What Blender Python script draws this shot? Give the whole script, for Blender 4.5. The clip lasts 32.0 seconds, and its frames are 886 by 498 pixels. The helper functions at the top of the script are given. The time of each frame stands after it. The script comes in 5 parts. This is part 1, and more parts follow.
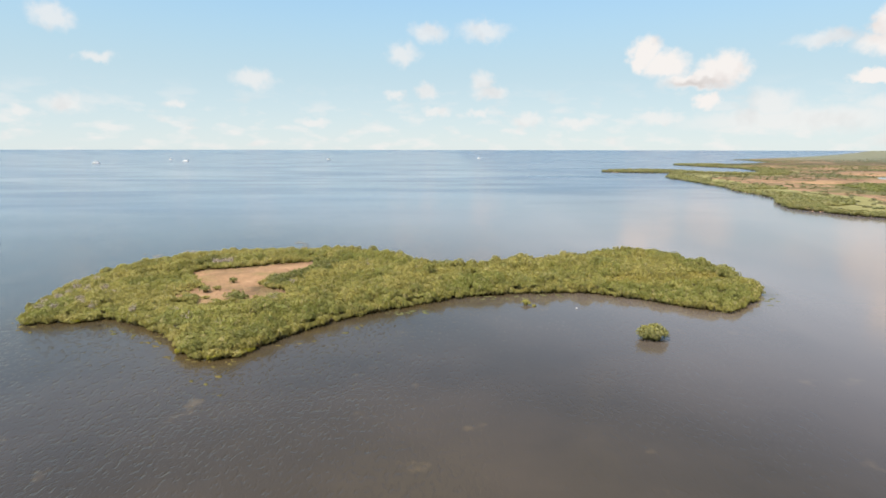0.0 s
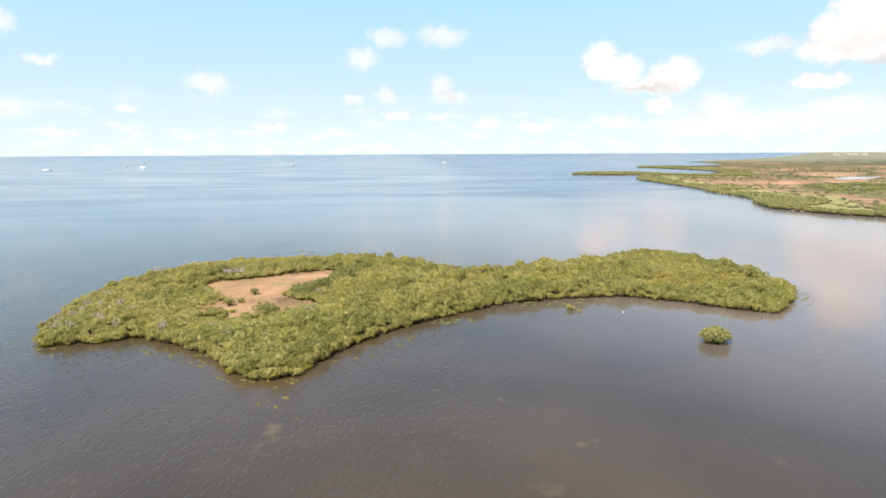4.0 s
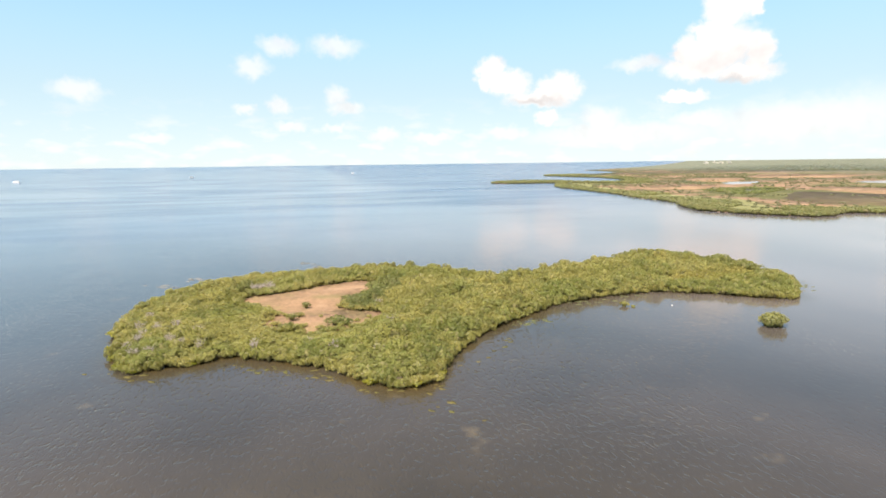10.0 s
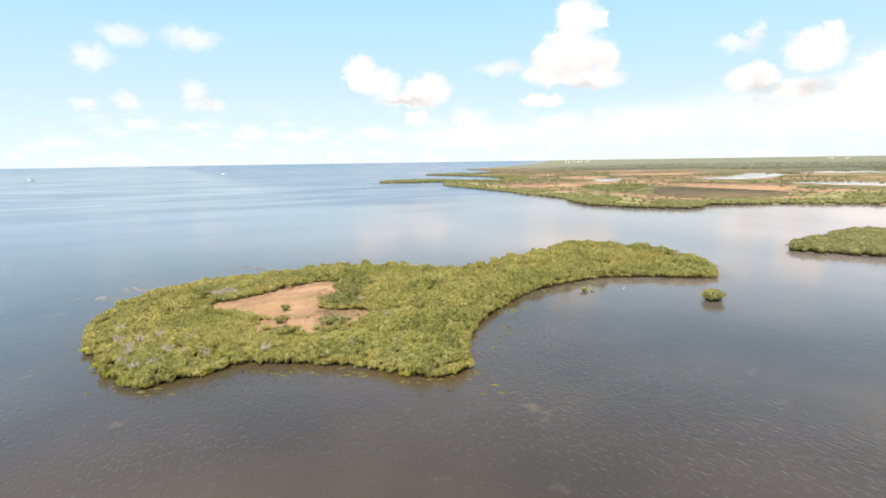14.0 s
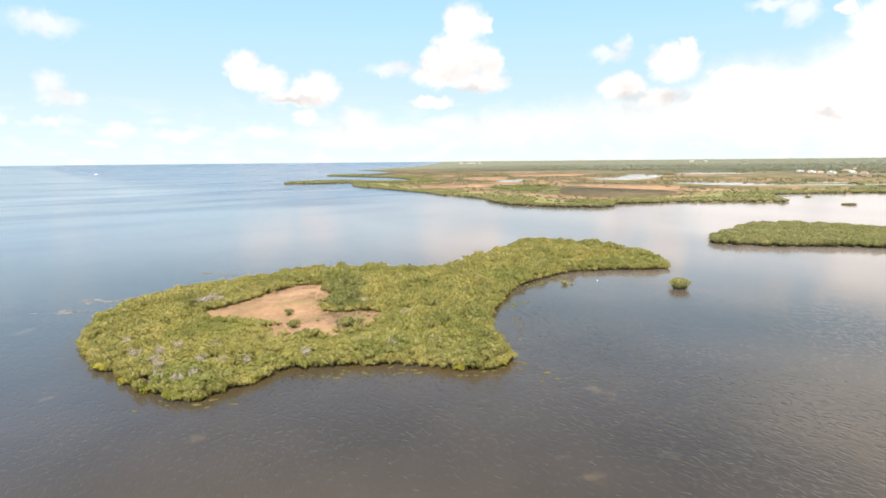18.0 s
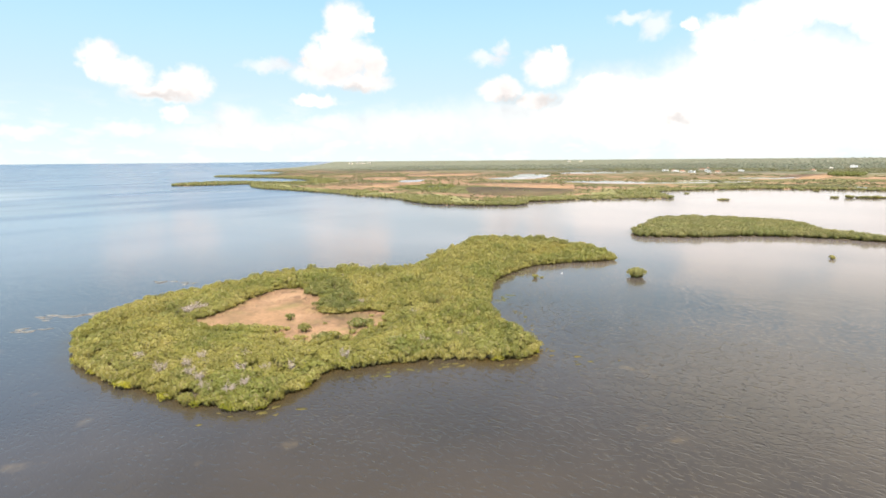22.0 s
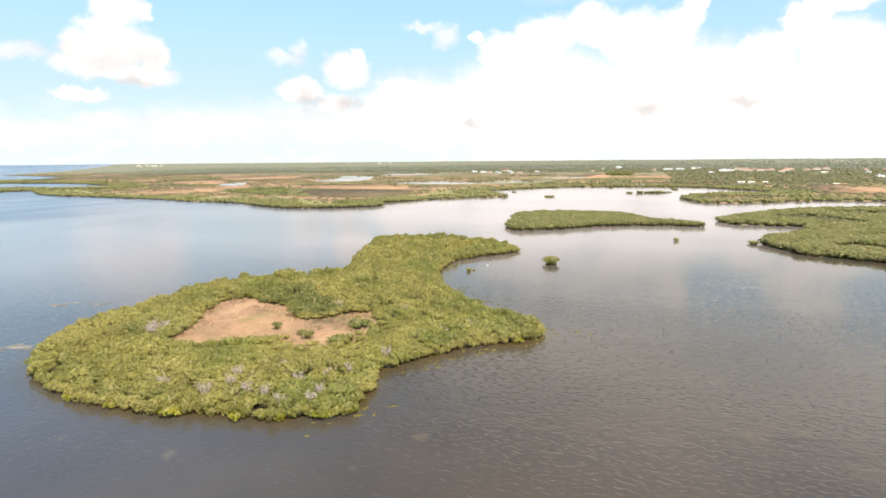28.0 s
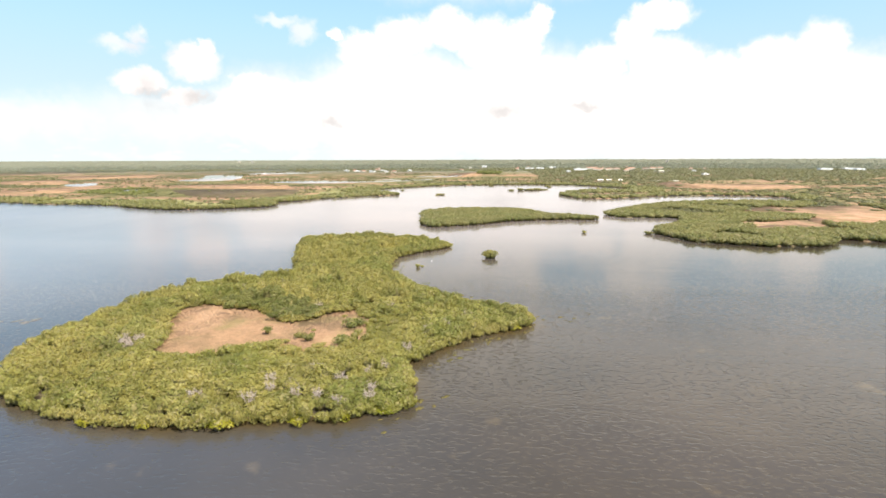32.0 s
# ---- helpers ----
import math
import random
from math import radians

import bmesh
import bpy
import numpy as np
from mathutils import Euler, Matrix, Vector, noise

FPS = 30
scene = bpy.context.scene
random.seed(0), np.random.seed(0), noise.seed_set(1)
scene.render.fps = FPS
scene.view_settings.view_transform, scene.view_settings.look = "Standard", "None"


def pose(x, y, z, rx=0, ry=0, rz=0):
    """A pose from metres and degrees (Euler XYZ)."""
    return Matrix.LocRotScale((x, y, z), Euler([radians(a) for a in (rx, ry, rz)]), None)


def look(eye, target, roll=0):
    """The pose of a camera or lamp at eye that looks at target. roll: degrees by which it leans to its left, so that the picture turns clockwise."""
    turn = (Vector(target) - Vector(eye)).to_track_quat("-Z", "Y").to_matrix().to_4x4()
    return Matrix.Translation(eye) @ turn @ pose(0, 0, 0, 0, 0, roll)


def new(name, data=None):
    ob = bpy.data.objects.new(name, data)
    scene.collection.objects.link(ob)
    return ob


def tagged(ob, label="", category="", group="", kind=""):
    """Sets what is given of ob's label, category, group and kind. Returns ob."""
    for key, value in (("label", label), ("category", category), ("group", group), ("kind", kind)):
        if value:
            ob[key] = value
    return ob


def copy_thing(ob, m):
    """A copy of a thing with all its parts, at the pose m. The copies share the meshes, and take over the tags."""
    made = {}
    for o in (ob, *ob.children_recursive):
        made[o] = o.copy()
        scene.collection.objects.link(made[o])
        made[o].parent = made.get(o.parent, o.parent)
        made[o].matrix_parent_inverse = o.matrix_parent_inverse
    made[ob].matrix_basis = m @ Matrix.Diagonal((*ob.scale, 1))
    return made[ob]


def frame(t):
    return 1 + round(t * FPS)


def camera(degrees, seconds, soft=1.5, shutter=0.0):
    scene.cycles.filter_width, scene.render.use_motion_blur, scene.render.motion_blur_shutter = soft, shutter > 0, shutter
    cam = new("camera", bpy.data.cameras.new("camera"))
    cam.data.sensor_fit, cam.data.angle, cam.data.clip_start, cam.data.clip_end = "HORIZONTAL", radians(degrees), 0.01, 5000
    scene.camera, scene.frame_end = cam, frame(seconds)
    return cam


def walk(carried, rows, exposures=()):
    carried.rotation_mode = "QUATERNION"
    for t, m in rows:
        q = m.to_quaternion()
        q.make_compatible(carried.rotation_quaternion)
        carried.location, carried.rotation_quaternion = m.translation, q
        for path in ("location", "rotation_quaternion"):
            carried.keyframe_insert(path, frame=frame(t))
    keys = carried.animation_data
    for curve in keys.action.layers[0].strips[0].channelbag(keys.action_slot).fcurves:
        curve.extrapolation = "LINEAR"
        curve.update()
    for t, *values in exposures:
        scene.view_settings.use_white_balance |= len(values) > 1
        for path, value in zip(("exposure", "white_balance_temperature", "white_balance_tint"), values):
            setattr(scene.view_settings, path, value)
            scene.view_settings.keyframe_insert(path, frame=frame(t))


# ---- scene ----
cam = camera(77.2, 32.0, soft=1.7)
PATH = [
    (0, (-0.5, 0.17, 41.49), (-1.85, 98.58, 23.78), 0.08),
    (0.5, (-1.78, 1.47, 41.4), (-2.74, 99.89, 23.73), 0.08),
    (1, (-3.46, 2.59, 41.28), (-3.93, 101.04, 23.77), 0.03),
    (1.5, (-5.62, 3.46, 41.16), (-5.55, 101.94, 23.78), -0.02),
    (2, (-8.22, 4.1, 41.1), (-6.87, 102.61, 23.92), -0.21),
    (2.5, (-11.19, 4.59, 41.08), (-8.99, 103.08, 23.92), -0.2),
    (3, (-14.44, 5.01, 41.09), (-11.14, 103.48, 24), -0.19),
    (3.5, (-17.83, 5.41, 41.07), (-13.49, 103.85, 24), -0.23),
    (5.5, (-32.02, 7.38, 40.91), (-22.78, 105.63, 24.72), -0.54),
    (6, (-35.54, 7.72, 40.89), (-24.82, 105.88, 25.04), -0.57),
    (6.5, (-39.09, 8.02, 40.88), (-27, 106.05, 25.3), -0.53),
    (7, (-42.75, 8.22, 40.88), (-29.63, 106.15, 25.45), -0.57),
    (7.5, (-46.52, 8.31, 40.87), (-32.28, 106.08, 25.47), -0.63),
    (8, (-50.34, 8.28, 40.87), (-34.85, 105.88, 25.56), -0.61),
    (8.5, (-54.16, 8.25, 40.86), (-37.03, 105.57, 25.55), -0.58),
    (9, (-57.96, 8.28, 40.84), (-39.27, 105.32, 25.56), -0.66),
    (9.5, (-61.71, 8.47, 40.81), (-41.15, 105.14, 25.54), -0.69),
    (10, (-65.45, 8.79, 40.79), (-42.51, 104.91, 25.5), -0.73),
    (10.5, (-69.22, 9.15, 40.76), (-44.02, 104.7, 25.44), -0.78),
    (11, (-72.95, 9.55, 40.74), (-45.03, 104.33, 25.34), -0.83),
    (11.5, (-76.64, 9.98, 40.75), (-46.11, 103.93, 25.23), -0.89),
    (12, (-80.21, 10.44, 40.76), (-47.22, 103.55, 25.2), -0.94),
    (12.5, (-83.73, 11.01, 40.78), (-47.66, 102.96, 25.13), -0.95),
    (13, (-87.32, 11.71, 40.82), (-48.13, 102.37, 25.16), -0.93),
    (13.5, (-90.98, 12.52, 40.84), (-49.15, 102, 25.23), -0.88),
    (14, (-94.79, 13.47, 40.88), (-50.96, 101.98, 25.26), -0.86),
    (14.5, (-98.52, 14.62, 40.94), (-52.75, 102.15, 25.3), -0.75),
    (16.5, (-112.8, 20.41, 41.23), (-59.06, 103.25, 25.44), -0.63),
    (17, (-116.26, 22.11, 41.29), (-60.42, 103.55, 25.49), -0.6),
    (17.5, (-119.66, 23.95, 41.36), (-61.81, 103.99, 25.63), -0.63),
    (18, (-123, 25.91, 41.44), (-63.02, 104.37, 25.75), -0.54),
    (18.5, (-126.29, 27.94, 41.5), (-64.28, 104.82, 25.86), -0.57),
    (19, (-129.52, 30.03, 41.57), (-65.61, 105.32, 25.86), -0.5),
    (19.5, (-132.74, 32.1, 41.65), (-66.9, 105.72, 25.98), -0.51),
    (20, (-135.94, 34.1, 41.72), (-68.19, 105.97, 26.06), -0.5),
    (20.5, (-139.16, 36.09, 41.81), (-69.51, 106.1, 26.1), -0.52),
    (21, (-142.29, 38.28, 41.89), (-70.88, 106.5, 26.19), -0.5),
    (21.5, (-145.33, 40.7, 41.94), (-72.18, 107.05, 26.21), -0.51),
    (22, (-148.27, 43.32, 41.99), (-73.75, 108.09, 26.14), -0.46),
    (22.5, (-151.22, 46.09, 42), (-75.62, 109.61, 26.18), -0.39),
    (23, (-154.1, 48.91, 41.99), (-77.27, 110.92, 26.14), -0.37),
    (23.5, (-156.87, 51.67, 42), (-78.28, 111.46, 26.21), -0.41),
    (24, (-159.54, 54.44, 41.99), (-79.19, 111.85, 26.26), -0.38),
    (24.5, (-162.09, 57.24, 41.96), (-79.81, 111.86, 26.28), -0.43),
    (25, (-164.56, 60.11, 41.92), (-80.07, 111.23, 26.18), -0.56),
    (25.5, (-166.96, 63.12, 41.88), (-80.92, 111.59, 26.12), -0.43),
    (27.5, (-175.84, 75.94, 41.85), (-85.06, 114.78, 26.03), -0.34),
    (28, (-177.81, 79.42, 41.86), (-85.79, 115.27, 26.12), -0.46),
    (28.5, (-179.57, 83.05, 41.81), (-86.49, 116, 25.98), -0.27),
    (29, (-181.24, 86.73, 41.75), (-87.13, 116.61, 25.96), -0.22),
    (29.5, (-182.82, 90.47, 41.67), (-87.77, 117.18, 25.82), -0.15),
    (30, (-184.24, 94.26, 41.6), (-88.4, 117.93, 25.69), -0.1),
    (30.5, (-185.59, 98.11, 41.57), (-89.04, 118.72, 25.69), -0.07),
    (31, (-186.83, 101.87, 41.57), (-89.73, 119.78, 25.71), -0.11),
    (31.5, (-187.92, 105.46, 41.59), (-90.39, 120.83, 25.71), 0.02),
    (32, (-188.9, 108.96, 41.63), (-91.02, 121.69, 25.61), -0.19),
]
EXPOSURES = [(0, 0.94), (0.3, 1.12), (1, 1.21), (32, 1.23)]
walk(cam, [(t, look(eye, target, roll)) for t, eye, target, roll in PATH], EXPOSURES)

# ---- world, sun and exposure ----
SUN_EL, SUN_AZ = 58.0, 222.0          # degrees; azimuth clockwise from +y


def cloud_sky():
    """A clear sky with cumulus: each puff is an ellipse in azimuth and elevation with a frayed edge."""
    world = bpy.data.worlds.new("world")
    scene.world = world
    world.use_nodes = True
    nt = world.node_tree
    nt.nodes.clear()
    N, L = nt.nodes.new, nt.links.new

    def math_node(op, a, b=None, c=None, clamp=False):
        n = N("ShaderNodeMath")
        n.operation, n.use_clamp = op, clamp
        for i, v in enumerate((a, b, c)):
            if v is None:
                continue
            if isinstance(v, (int, float)):
                n.inputs[i].default_value = v
            else:
                L(v, n.inputs[i])
        return n.outputs[0]

    co = N("ShaderNodeTexCoord").outputs["Generated"]
    sep = N("ShaderNodeSeparateXYZ")
    L(co, sep.inputs[0])
    az = math_node("MULTIPLY", math_node("ARCTAN2", sep.outputs[0], sep.outputs[1]), 57.2958)
    el = math_node("MULTIPLY", math_node("ARCSINE", sep.outputs[2]), 57.2958)
    comb = N("ShaderNodeCombineXYZ")
    L(az, comb.inputs[0])
    L(el, comb.inputs[1])
    # two scales of fraying
    warp = comb.outputs[0]
    for scale, amount, detail in ((0.30, 0.9, 3.0), (0.9, 0.9, 6.0), (2.6, 0.26, 5.0)):
        noise_t = N("ShaderNodeTexNoise")
        noise_t.inputs["Scale"].default_value, noise_t.inputs["Detail"].default_value = scale, detail
        L(comb.outputs[0], noise_t.inputs["Vector"])
        off = N("ShaderNodeVectorMath")
        off.operation = "SUBTRACT"
        L(noise_t.outputs["Color"], off.inputs[0])
        off.inputs[1].default_value = (0.5, 0.5, 0.5)
        add = N("ShaderNodeVectorMath")
        add.operation = "MULTIPLY_ADD"
        L(off.outputs[0], add.inputs[0])
        add.inputs[1].default_value = (2.0 * amount, 1.6 * amount, 0)
        L(warp, add.inputs[2])
        warp = add.outputs[0]
    flat = N("ShaderNodeVectorMath")
    flat.operation = "MULTIPLY"
    L(warp, flat.inputs[0])
    flat.inputs[1].default_value = (1, 1, 0)
    def heap(puffs, thickness, edge):
        near = None
        for a, e, w, h in puffs:
            n = N("ShaderNodeVectorMath")
            n.operation = "MULTIPLY_ADD"
            L(flat.outputs[0], n.inputs[0])
            n.inputs[1].default_value = (1 / w, 1 / h, 0)
            n.inputs[2].default_value = (-a / w, -e / h, 0)
            d = N("ShaderNodeVectorMath")
            d.operation = "LENGTH"
            L(n.outputs[0], d.inputs[0])
            near = d.outputs["Value"] if near is None else math_node("MINIMUM", near, d.outputs["Value"])
        cover = N("ShaderNodeMapRange")
        cover.interpolation_type = "SMOOTHSTEP"
        cover.inputs["From Min"].default_value, cover.inputs["From Max"].default_value = edge
        cover.inputs["To Max"].default_value = thickness
        L(near, cover.inputs["Value"])
        return cover.outputs[0]

    # the towering clouds are dense, the small puffs thin
    bank = heap(CLOUD_BANK, 1.0, (1.22, 0.60))
    dense = math_node("MAXIMUM", heap(CLOUD_TOWERS, 1.0, (1.26, 0.54)), bank)
    thin = heap(CLOUDS_THIN, 0.66, (1.40, 0.35))
    heaped = math_node("MAXIMUM", dense, thin)
    # small far cumulus low over the horizon and a thin veil
    low = N("ShaderNodeTexNoise")
    low.inputs["Scale"].default_value, low.inputs["Detail"].default_value = 0.33, 5.0
    stretch = N("ShaderNodeVectorMath")
    stretch.operation = "MULTIPLY"
    L(comb.outputs[0], stretch.inputs[0])
    stretch.inputs[1].default_value = (1.0, 2.6, 0)
    L(stretch.outputs[0], low.inputs["Vector"])
    lowr = N("ShaderNodeMapRange")
    lowr.inputs["From Min"].default_value, lowr.inputs["From Max"].default_value = 0.50, 0.66
    L(low.outputs["Fac"], lowr.inputs["Value"])
    band = N("ShaderNodeMapRange")
    band.inputs["From Min"].default_value, band.inputs["From Max"].default_value = 6.5, 2.0
    L(el, band.inputs["Value"])
    lowc = math_node("MULTIPLY", math_node("MULTIPLY", lowr.outputs[0], band.outputs[0]), 0.6)
    # scattered fair-weather cumulus overhead
    high = N("ShaderNodeTexNoise")
    high.inputs["Scale"].default_value, high.inputs["Detail"].default_value = 2.6, 6.0
    L(co, high.inputs["Vector"])
    highr = N("ShaderNodeMapRange")
    highr.inputs["From Min"].default_value, highr.inputs["From Max"].default_value = 0.55, 0.68
    L(high.outputs["Fac"], highr.inputs["Value"])
    above = N("ShaderNodeMapRange")
    above.inputs["From Min"].default_value, above.inputs["From Max"].default_value = 16.0, 28.0
    L(el, above.inputs["Value"])
    highc = math_node("MULTIPLY", highr.outputs[0], above.outputs[0])
    total = math_node("MAXIMUM", math_node("MAXIMUM", heaped, lowc), highc)
    # shading within the clouds: brighter tops, greyer hollows
    bil = N("ShaderNodeTexNoise")
    bil.inputs["Scale"].default_value, bil.inputs["Detail"].default_value = 0.28, 4.0
    L(comb.outputs[0], bil.inputs["Vector"])
    tone = N("ShaderNodeValToRGB")
    tone.color_ramp.elements[0].position, tone.color_ramp.elements[0].color = 0.27, (*CLOUD_GREY, 1)
    tone.color_ramp.elements[1].position, tone.color_ramp.elements[1].color = 0.47, (*CLOUD_WHITE, 1)
    L(bil.outputs["Fac"], tone.inputs[0])
    under = heap(CLOUD_BASES, 0.72, (1.6, 0.05))
    sky = N("ShaderNodeTexSky")
    sky.sky_type, sky.sun_disc = "NISHITA", False
    sky.sun_elevation, sky.sun_rotation = radians(SUN_EL), radians(SUN_AZ)
    sky.air_density, sky.dust_density, sky.ozone_density = 1.0, 0.2, 1.5
    gain = N("ShaderNodeVectorMath")
    gain.operation = "SCALE"
    gain.inputs["Scale"].default_value = SKY
    L(sky.outputs[0], gain.inputs[0])
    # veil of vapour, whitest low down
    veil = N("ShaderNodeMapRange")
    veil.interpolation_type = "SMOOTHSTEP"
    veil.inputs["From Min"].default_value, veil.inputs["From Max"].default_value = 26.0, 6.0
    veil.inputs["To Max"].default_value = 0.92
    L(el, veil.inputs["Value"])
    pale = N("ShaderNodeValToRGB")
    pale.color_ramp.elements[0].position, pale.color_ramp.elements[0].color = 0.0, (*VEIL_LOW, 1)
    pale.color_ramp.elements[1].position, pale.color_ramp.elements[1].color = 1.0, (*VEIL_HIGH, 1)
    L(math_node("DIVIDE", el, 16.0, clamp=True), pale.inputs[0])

    def blend(fac, a, b):
        n = N("ShaderNodeMix")
        n.data_type = "RGBA"
        L(fac, n.inputs[0])
        for socket, v in ((n.inputs[6], a), (n.inputs[7], b)):
            if isinstance(v, tuple):
                socket.default_value = (*v, 1)
            else:
                L(v, socket)
        return n.outputs[2]

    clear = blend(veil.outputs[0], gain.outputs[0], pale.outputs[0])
    painted = blend(total, clear, blend(under, blend(bank, tone.outputs[0], BANK_WHITE), CLOUD_SHADE))
    bg = N("ShaderNodeBackground")
    L(painted, bg.inputs["Color"])
    out = N("ShaderNodeOutputWorld")
    L(bg.outputs[0], out.inputs["Surface"])


SKY = 0.115
CLOUD_WHITE, CLOUD_GREY, CLOUD_SHADE = (0.485, 0.466, 0.452), (0.412, 0.384, 0.374), (0.315, 0.294, 0.288)
BANK_WHITE = (0.565, 0.542, 0.523)          # the great sunlit bank in the east
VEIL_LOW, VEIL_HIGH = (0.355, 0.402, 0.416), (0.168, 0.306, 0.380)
# puffs: azimuth, elevation, half width and half height in degrees
CLOUDS_THIN = [
    (-34.3, 10.6, 1.6, 0.9), (-19.0, 6.5, 2.0, 0.9), (-25.9, 3.9, 1.0, 0.45), (-34.2, 3.8, 1.6, 0.9), (-37.5, 3.2, 0.9, 0.5), (-31.6, 7.7, 1.5, 0.5),
    (-4.8, 9.2, 1.6, 1.1), (-2.2, 11.2, 1.8, 0.9), (3.2, 11.2, 2.4, 0.9), (-5.5, 5.2, 0.9, 0.5), (-2.6, 5.6, 1.1, 0.8), (3.0, 6.7, 1.2, 1.0),
    (3.9, 5.6, 1.9, 0.7), (-1.5, 3.7, 1.5, 0.5), (-13.6, 2.6, 1.5, 0.5), (7.5, 2.9, 1.6, 0.6), (2.8, 3.5, 0.9, 0.5), (29.2, 4.0, 2.2, 1.3),
    (38.1, 3.6, 2.9, 0.9), (45.5, 3.3, 2.6, 0.8),
]
CLOUDS_THIN += [(53.5, 9.7, 1.9, 0.7), (54.9, 10.5, 0.8, 0.7), (69.3, 11.9, 1.3, 1.0), (67.2, 12.7, 1.8, 0.5), (32.5, 9.0, 2.6, 0.7), (12.5, 2.5, 2.4, 0.5), (20.0, 3.0, 2.2, 0.6),
                (58.0, 4.0, 9.0, 2.6), (46.0, 3.2, 9.0, 1.9), (66.0, 6.0, 5.0, 2.8), (31.0, 2.6, 9.0, 1.2)]
CLOUD_TOWERS = [
    (39.7, 13.0, 1.9, 1.9), (38.3, 11.1, 1.6, 1.1), (41.6, 12.9, 0.9, 0.8), (36.6, 9.7, 1.3, 1.3), (39.3, 9.9, 2.9, 2.3), (42.3, 9.2, 1.4, 1.8),
    (37.2, 8.3, 3.1, 1.2), (41.3, 7.6, 2.6, 1.0), (36.5, 5.8, 2.1, 0.5), (18.5, 9.0, 1.6, 1.2), (20.4, 7.8, 2.2, 1.3), (25.1, 6.9, 2.3, 1.5),
    (22.9, 6.3, 3.2, 0.9), (18.1, 8.0, 1.2, 1.0), (23.9, 4.5, 1.1, 0.8), (59.4, 8.7, 2.2, 1.7), (60.2, 9.8, 1.2, 0.8), (54.9, 6.8, 2.4, 1.1),
    (58.3, 5.8, 2.2, 0.9), (63.9, 6.5, 2.2, 1.6), (65.2, 7.3, 1.0, 0.8),
]
CLOUD_BANK = [
    (67.7, 5.3, 2.7, 2.4), (72.2, 11.7, 1.0, 0.6), (74.9, 10.3, 2.8, 1.8), (78.8, 11.6, 3.1, 2.0), (83.3, 12.3, 3.1, 2.1), (87.1, 10.9, 3.3, 2.5),
    (92.2, 13.0, 1.2, 1.6), (90.6, 11.3, 2.1, 2.0), (97.8, 9.0, 2.5, 2.0), (100.9, 11.0, 2.1, 2.1), (103.1, 12.9, 2.8, 1.4), (103.7, 8.2, 3.8, 2.9),
    (108.2, 7.1, 3.1, 2.1), (111.9, 8.0, 2.8, 2.2), (115.6, 8.7, 2.5, 2.4), (67.1, 4.6, 8.1, 3.4), (78.2, 5.2, 10.1, 5.6), (91.7, 5.1, 10.8, 5.6),
    # the two puffs near 21 degrees are unseen, added to brighten the water
    (104.4, 4.2, 9.3, 5.0), (116.0, 4.2, 9.0, 4.9), (88.0, 21.0, 24.0, 6.0), (118.0, 20.5, 24.0, 6.2), (138.0, 16.0, 16.0, 9.0),
]
CLOUD_BASES = [(88.5, 4.6, 2.2, 0.8), (96.7, 5.1, 1.9, 0.5), (59.5, 5.7, 1.5, 0.8), (71.4, 3.5, 1.4, 0.6), (40.0, 6.9, 2.4, 0.5), (22.5, 6.0, 2.4, 0.4), (56.0, 6.0, 1.6, 0.4)]
cloud_sky()
sun = new("sun", bpy.data.lights.new("sun", "SUN"))
sun.data.energy, sun.data.angle, sun.data.color = 4.6, radians(0.55), (1.0, 0.93, 0.82)
sun.matrix_world = look((0, 0, 300), (-math.sin(radians(SUN_AZ)) * math.cos(radians(SUN_EL)),
                                      -math.cos(radians(SUN_AZ)) * math.cos(radians(SUN_EL)), 300 - math.sin(radians(SUN_EL))))

# ---- materials ----


